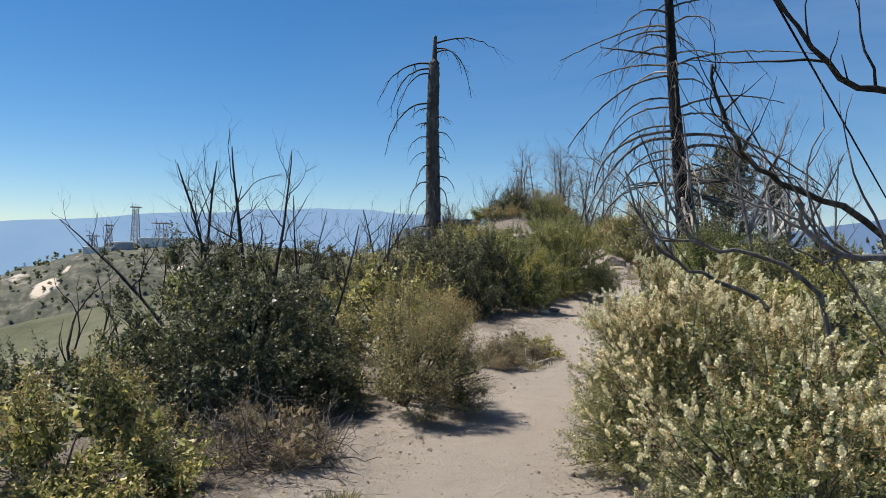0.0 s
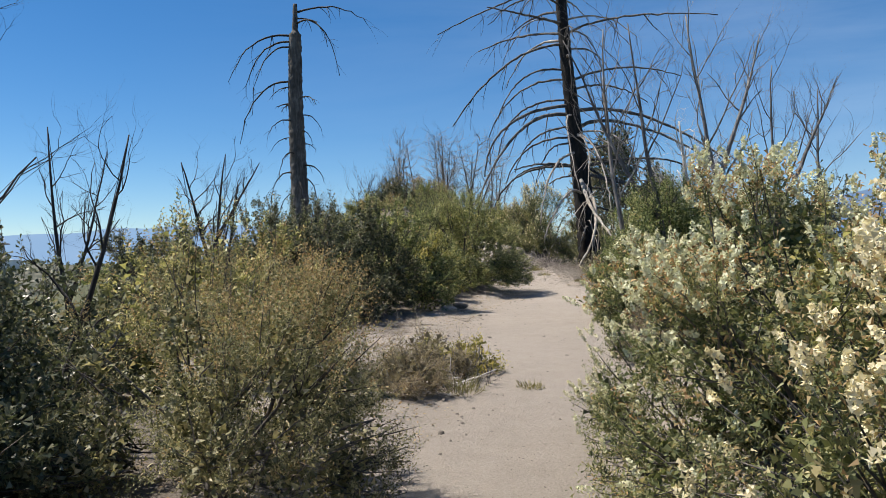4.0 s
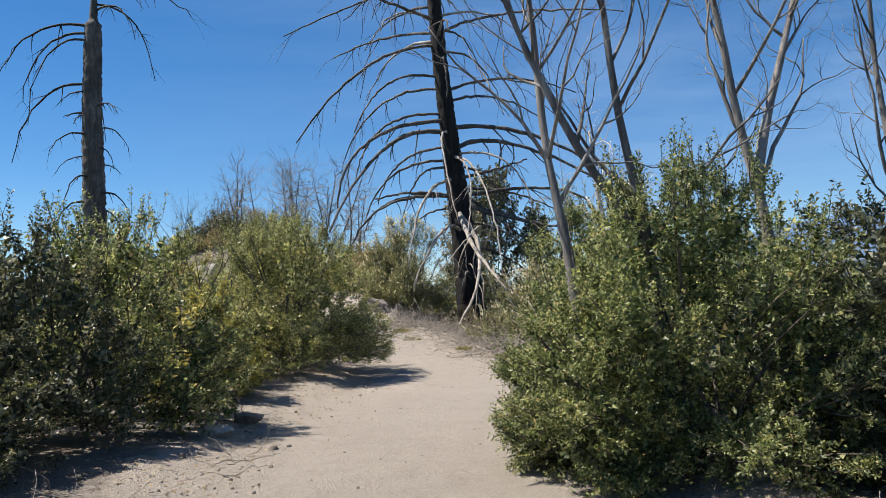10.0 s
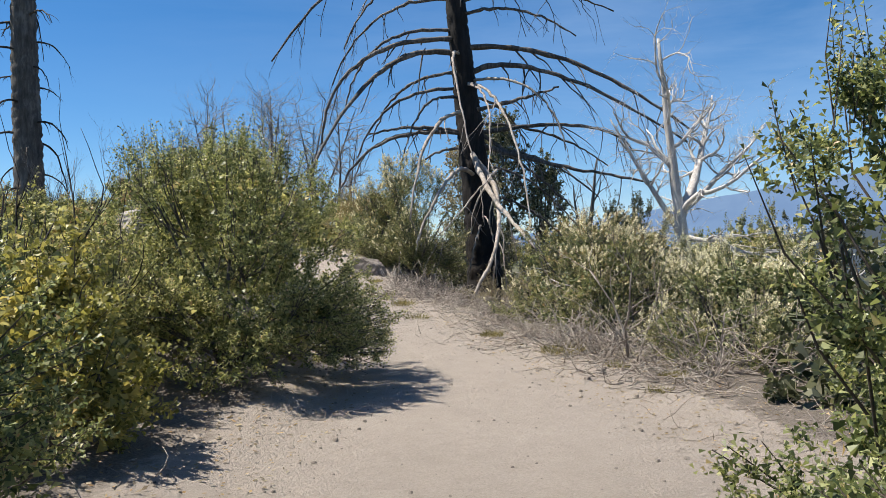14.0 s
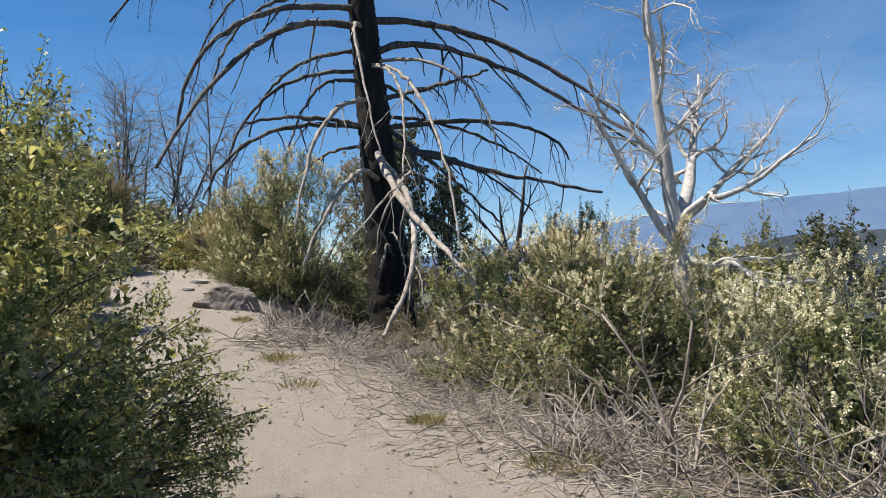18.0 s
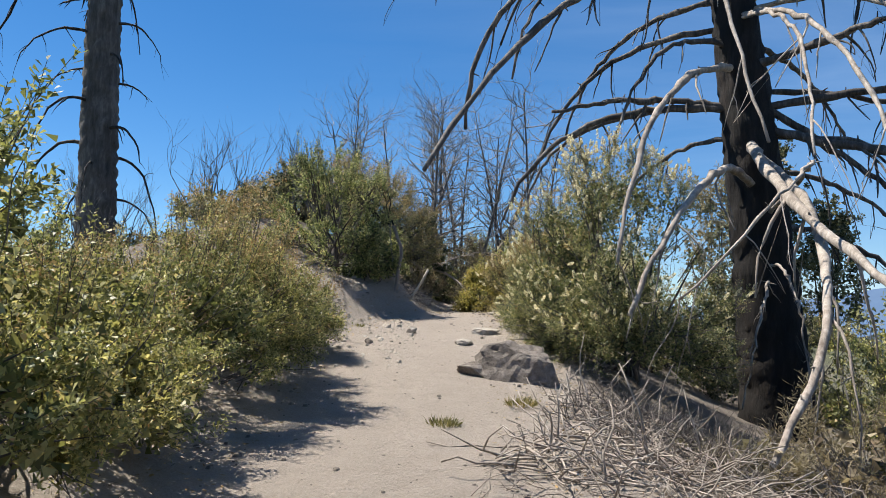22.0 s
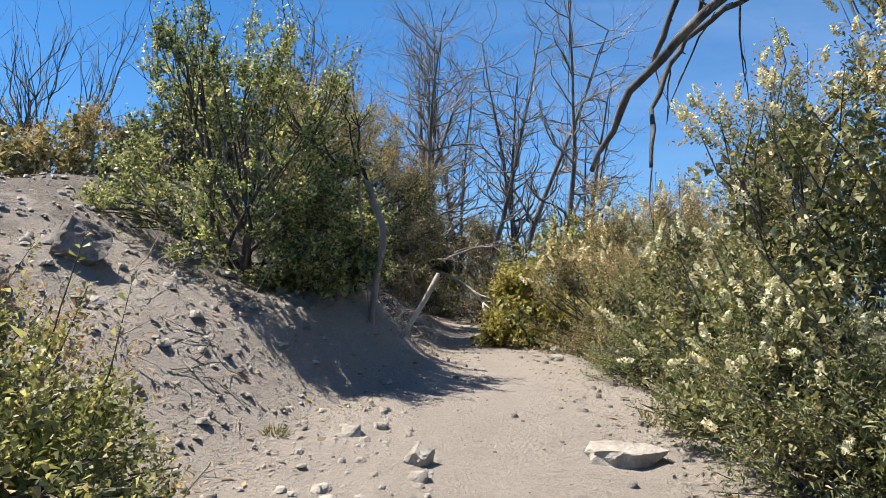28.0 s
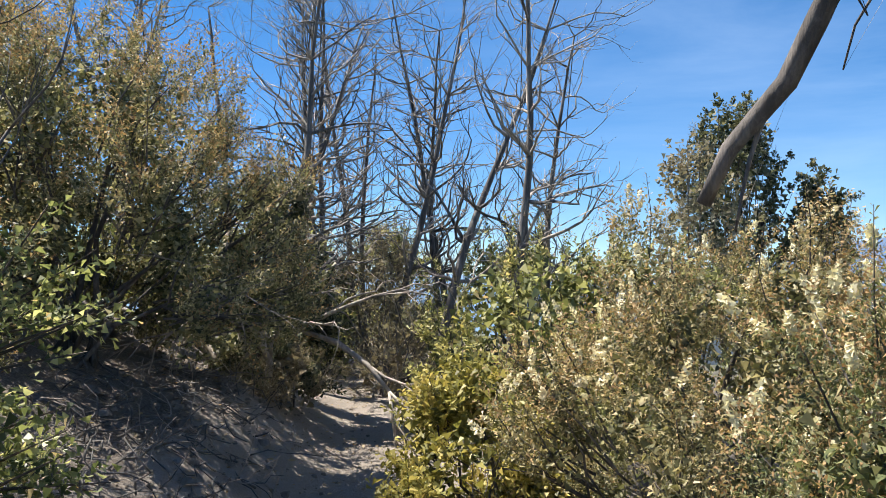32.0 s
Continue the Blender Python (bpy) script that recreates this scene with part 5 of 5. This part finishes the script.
sticks("twig_litter", 9.6, 29.2, 1.3, 2.4, 480, 0.45, 0.005, "thin gray twigs strewn over the ground", PALE, 31, 0.12, up=0.1)
sticks("twig_litter", 10.4, 33.2, 1.3, 1.5, 480, 0.45, 0.005, "fine purple-gray dead twigs below the dead fir", LIMB, 32, 0.2, up=0.3)
sticks("twig_litter", 9.9, 26.8, 1.0, 1.6, 300, 0.4, 0.005, "thin gray twigs strewn over the ground", PALE, 33, 0.12, up=0.1)
sticks("twig_litter", 2.3, 13.2, 0.8, 0.8, 220, 0.3, 0.004, "thin gray twigs strewn over the ground", PALE, 4, 0.2)
sticks("twig_litter", -0.8, 6.9, 1.0, 0.8, 420, 0.55, 0.006, "gray dead brush below a shrub", LIMB, 5, 0.4, up=0.35)
sticks("twig_litter", 9.3, 32.7, 1.0, 1.0, 420, 0.4, 0.004, "fine purple-gray dead twigs below the dead fir", LIMB, 6, 0.3, up=0.4)


def litter(name, n, ylo, yhi, ulo, uhi, size, label, mat, seed):
    """Fallen leaves and chips of bark lying flat on the ground beside the trail."""
    r = np.random.default_rng(seed)
    x, y = along_trail(r, n, ylo, yhi, ulo, uhi)
    base = np.stack([x, y, height(x, y) + 0.008], 1)
    a = r.uniform(0, 6.28, n)
    d = np.stack([np.cos(a), np.sin(a), r.normal(0.08, 0.15, n)], 1)
    side = np.stack([-np.sin(a), np.cos(a), r.normal(0, 0.3, n)], 1)
    L = (size * r.uniform(0.4, 1.4, n))[:, None]
    W = L * r.uniform(0.15, 0.6, (n, 1))
    v = np.stack([base, base + d * L * 0.5 + side * W * 0.5, base + d * L, base + d * L * 0.5 - side * W * 0.5], 1).reshape(-1, 3)
    return tagged(new(name, mesh_of(name, v, np.arange(len(v)).reshape(-1, 4), mat)), label, "litter", kind="stuff")


litter("leaf_litter", 12000, -1, 46, -0.15, 1.9, 0.035, "dry brown leaf litter below the shrubs", DRY, 1)
litter("bark_litter", 12000, -1, 46, -0.25, 1.9, 0.05, "gray chips of bark and dead leaves on the ground", GRAYTWIG, 2)
for k in range(9):
    yk = 1.0 + k * 5.0
    for sgn in (-1, 1):
        sticks("twig_litter", float(smooth_interp(yk, XC_Y, XC_X)) + sgn * (float(smooth_interp(yk, HW_Y, HW_X)) + 0.75), yk, 0.7, 2.6, 130, 0.35, 0.004, "thin gray twigs strewn over the ground", PALE, 200 + 2 * k + sgn, 0.04)


def tuft(x, y, rad, h, n, label, mat, name="grass_tuft", category="grass", seed=0):
    r = np.random.default_rng(seed)
    root = thing(name, (x, y, float(height(x, y)) - 0.01), label, category)
    a, q = r.uniform(0, 6.28, n), np.sqrt(r.uniform(0, 1, n)) * rad
    b = np.stack([np.cos(a) * q, np.sin(a) * q, np.zeros(n)], 1)
    d = unit(np.stack([np.cos(a) * q / rad * 0.8, np.sin(a) * q / rad * 0.8, np.ones(n)], 1) + r.normal(0, 0.3, (n, 3)))
    side = unit(np.cross(d, r.normal(0, 1, (n, 3))))
    L = (h * r.uniform(0.4, 1.1, n))[:, None]
    v = np.stack([b - side * 0.004, b + d * L * 0.6 + side * 0.004, b + d * L + r.normal(0, 0.15, (n, 3)) * L, b + d * L * 0.6 - side * 0.004], 1).reshape(-1, 3)
    part("tussock", mesh_of("tussock", v, np.arange(len(v)).reshape(-1, 4), mat), root)
    return root


GT = "small tuft of green and straw-coloured grass on bare ground"
for k, (x, y, rad, h) in enumerate([(0.35, 5.7, 0.16, 0.22), (2.75, 13.9, 0.25, 0.35), (9.0, 25.8, 0.3, 0.2), (8.0, 30.2, 0.25, 0.18), (8.6, 27.3, 0.18, 0.14), (7.4, 32.3, 0.14, 0.1), (8.1, 33.0, 0.16, 0.12), (9.6, 24.2, 0.16, 0.14)]):
    tuft(x, y, rad * 0.8, h * 0.85, 280, GT, GRASS, seed=k)
for k, (x, y, rad, h) in enumerate([(2.55, 12.4, 0.2, 0.28), (1.5, 13.3, 0.12, 0.1), (3.3, 12.5, 0.16, 0.12), (9.3, 24.9, 0.2, 0.12), (8.9, 23.4, 0.15, 0.1), (7.9, 28.9, 0.22, 0.16), (5.9, 35.3, 0.1, 0.1), (5.4, 36.0, 0.1, 0.08), (6.2, 36.6, 0.08, 0.08)]):
    tuft(x, y, rad * 0.8, h * 0.85, 140, GT, GRASS, seed=40 + k)
for k, (x, y, h) in enumerate([(2.7, 13.2, 0.75), (2.2, 12.9, 0.5), (2.05, 13.7, 0.45), (2.9, 12.8, 0.4), (4.3, 35.4, 0.6), (4.0, 36.4, 0.7), (3.6, 37.2, 0.8), (6.8, 42.9, 0.5)]):
    snag_shrub(x, y, h, 4, 0.35, SNAGGRAY, "thin gray dead weed stalks on bare sand", 300 + k, 2, 0.007, "dead_shrub", 3, sink=0.03)
for x, y, rad, h in ((2.85, 13.5, 0.3, 0.42), (2.45, 14.2, 0.2, 0.3)):
    bush("yellow", x, y, rad, rad, h, 3200, "small yellow-green shrub among gray dead stalks", coarse=0.6)
sticks("fallen_branch", 2.4, 12.7, 0.3, 0.25, 5, 0.75, 0.011, "bleached forked sticks lying on dry brush", BLEACHED, 64, 0.3)
GS = "gray dried-out low shrub at the edge of the trail"
for x, y, rad, h, n in [(5.2, 13.6, 0.55, 0.6, 9000), (2.35, 13.3, 0.5, 0.5, 7000), (1.95, 12.5, 0.45, 0.45, 6000), (-0.5, 6.9, 0.6, 0.6, 7000), (6.9, 43.3, 0.4, 0.5, 4000), (9.9, 32.6, 0.6, 0.3, 4000), (8.0, 45.2, 0.6, 1.3, 7000), (4.6, 36.0, 0.4, 0.35, 3000)]:
    bush("gray", x, y, rad, rad, h, n, GS, "dry shrub", name="dry_shrub", inner=0.3)

# ---- far land ----


def ridge(name, dist, az, angles, low, mat, label):
    """A far range of hills: a band that follows a skyline given in degrees above the eye."""
    a = np.radians(np.linspace(az[0], az[-1], 160))
    e = np.interp(np.degrees(a), az, angles) + 0.16 * waves(np.degrees(a), 0 * a, 5.0, 2) + 0.09 * waves(np.degrees(a), 0 * a, 1.4, 8)
    rows = []
    for k in np.linspace(0, 1, 8):
        d = dist * (0.8 + 0.2 * k)
        rows.append(np.stack([5 + np.sin(a) * d, 20 + np.cos(a) * d, low + (np.tan(np.radians(e)) * dist - low) * k**0.8], 1))
    v = np.concatenate(rows)
    i, j = np.meshgrid(np.arange(7), np.arange(159), indexing="ij")
    b = (i * 160 + j).ravel()
    tagged(new(name, mesh_of(name, v, np.stack([b, b + 1, b + 161, b + 160], 1), mat)), label, "mountains", kind="structure")


# Each range glows by itself; its distance haze is part of its colour.
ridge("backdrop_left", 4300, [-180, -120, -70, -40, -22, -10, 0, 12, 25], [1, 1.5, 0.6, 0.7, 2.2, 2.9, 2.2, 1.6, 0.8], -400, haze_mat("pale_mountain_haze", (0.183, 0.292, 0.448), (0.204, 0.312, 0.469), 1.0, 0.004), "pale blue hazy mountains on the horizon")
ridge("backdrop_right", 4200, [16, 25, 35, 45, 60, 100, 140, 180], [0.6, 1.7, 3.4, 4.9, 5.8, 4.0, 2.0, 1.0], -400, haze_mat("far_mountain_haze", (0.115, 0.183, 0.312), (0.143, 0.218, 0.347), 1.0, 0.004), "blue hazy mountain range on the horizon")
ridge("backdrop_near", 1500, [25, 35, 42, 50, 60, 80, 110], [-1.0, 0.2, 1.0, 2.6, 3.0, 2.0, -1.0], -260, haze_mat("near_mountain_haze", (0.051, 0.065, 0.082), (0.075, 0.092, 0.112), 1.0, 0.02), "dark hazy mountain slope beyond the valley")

ha = np.radians(np.linspace(-75, -6, 110))
hd = np.linspace(70, 330, 70)
HA, HD = np.meshgrid(ha, hd, indexing="ij")
HX, HY = 1.4 + np.sin(HA) * HD, np.cos(HA) * HD
top = np.interp(np.degrees(HA), [-75, -45, -33, -27, -20, -12, -6], [-30, -20, -9, -0.5, 2.5, -1.0, -14])
HZ = -62 + (62 + top) * step(70, 230, HD) - 30 * step(240, 330, HD) + 4.0 * waves(HX, HY, 60, 31) * step(70, 120, HD) * (1 - step(190, 225, HD)) + 1.2 * waves(HX, HY, 17, 32)
i, j = np.meshgrid(np.arange(109), np.arange(69), indexing="ij")
b = (i * 70 + j).ravel()
hm = mesh_of("hillside", np.stack([HX, HY, HZ], -1).reshape(-1, 3), np.stack([b, b + 70, b + 71, b + 1], 1), FARSCRUB)
deg = np.degrees(HA)
sand = np.exp(-(((deg + 29.6) / 0.9) ** 2 + ((HD - 203) / 5) ** 2)) + 0.8 * np.exp(-(((deg + 28.2 - (HD - 208) * 0.07) / 0.25) ** 2 + ((HD - 212) / 9) ** 2)) + 0.75 * np.exp(-(((HD - 226) / 4) ** 2 + ((deg + 23) / 4) ** 2))
hm.attributes.new("sand", "FLOAT", "POINT").data.foreach_set("value", sand.ravel().astype(np.float32))
tagged(new("hillside", hm), "scrub-covered hillside across the valley with bare sandy patches", "hillside", kind="structure")


def box(w, d, h, z=0.0):
    bm = bmesh.new()
    bmesh.ops.create_cube(bm, size=1)
    for v in bm.verts:
        v.co = Vector((v.co.x * w, v.co.y * d, z + (v.co.z + 0.5) * h))
    bmesh.ops.bevel(bm, geom=bm.edges[:], offset=0.04, segments=1, affect="EDGES")
    me = bpy.data.meshes.new("box")
    bm.to_mesh(me)
    bm.free()
    return me


WHITE = plain_mat("white_paint", (0.78, 0.77, 0.74), 0.6, 0.06)
GRAYPAINT = plain_mat("gray_paint", (0.34, 0.35, 0.37), 0.6, 0.15)
RUST = plain_mat("rusty_steel", (0.20, 0.16, 0.15), 0.7, 0.3)


def on_hill(az, dist):
    q = radians(az)
    i, j = int(np.argmin(np.abs(ha - q))), int(np.argmin(np.abs(hd - dist)))
    return 1.4 + math.sin(q) * dist, math.cos(q) * dist, float(HZ[i, j]) - 0.3


def hut(az, dist, w, d, h, wall, label, turn=0.0):
    root = thing("building", on_hill(az, dist), label, "building", turn=turn)
    for name, me, m in (("wall", box(w, d, h), wall), ("roof", box(w + 0.5, d + 0.5, 0.35, h - 0.05), WHITE), ("door", box(1.0, 0.2, 2.1, 0.1), GRAYPAINT)):
        me.materials.append(m)
        ob = part(name, me, root)
        if name == "door":
            ob.location = (w * 0.25, -d / 2, 0)


def mast(az, dist, h, w, label, dishes=0):
    """A square lattice mast: four legs, crossed braces, a platform and aerials."""
    root = thing("antenna_tower", on_hill(az, dist), label, "tower")
    for sx in (-1, 1):
        for sy in (-1, 1):
            part("leg", mesh_of("leg", *tube(np.array([(sx * w, sy * w, 0), (sx * w * 0.55, sy * w * 0.55, h)]), [0.14, 0.1], 6), RUST), root)
    for k in range(int(h / 1.6)):
        z0, z1 = 1.6 * k, min(1.6 * (k + 1), h)
        a, c = w * (1 - 0.45 * z0 / h), w * (1 - 0.45 * z1 / h)
        for p, q in (((-a, -a), (c, -c)), ((a, -a), (-c, -c)), ((-a, a), (-c, -c)), ((a, a), (c, -c)), ((-a, a), (c, c))):
            part("brace", mesh_of("brace", *tube(np.array([(*p, z0), (*q, z1)]), [0.07, 0.07], 4), RUST), root)
    me = box(w * 2.4, w * 2.4, 0.3, h)
    me.materials.append(RUST)
    part("platform", me, root)
    for k in range(3):
        part("aerial", mesh_of("aerial", *tube(np.array([((k - 1) * w * 0.9, 0, h), ((k - 1) * w * 0.9, 0, h + 1.6 - 0.4 * k)]), [0.08, 0.05], 5), RUST), root)


hut(-22.3, 222, 9.0, 5.0, 2.4, WHITE, "low white-roofed building on the far hilltop")
hut(-24.6, 224, 5.0, 4.0, 2.0, GRAYPAINT, "small gray building on the far hilltop", 0.3)
hut(-26.2, 224, 7.0, 4.0, 1.6, WHITE, "small pale building on the far hilltop", 0.2)
mast(-23.9, 226, 11.5, 1.0, "dark steel lattice antenna tower on the far hilltop")
mast(-25.6, 226, 7.0, 0.8, "short steel lattice antenna tower on the far hilltop")
mast(-26.6, 226, 5.0, 1.1, "short steel lattice antenna tower on the far hilltop")
mast(-22.2, 229, 6.0, 1.6, "broad rusty tank tower behind a white-roofed building")
r = np.random.default_rng(90)
n = 3600
pi, pj = r.integers(0, 110, n), r.integers(6, 62, n)
hb = np.stack([HX[pi, pj], HY[pi, pj], HZ[pi, pj]], 1) + r.normal(0, 1, (n, 3)) * np.array([1.6, 1.6, 0])
tagged(new("far_scrub", mesh_of("far_scrub", *leaves_on(r, hb, np.tile([0, 0, 1.0], (n, 1)), 8, 1.0 * r.uniform(0.4, 1.2, n), 0.8, 0.8), OAK_DARK)), "dark low scrub dotted over the far hillside", "scrub", kind="stuff")
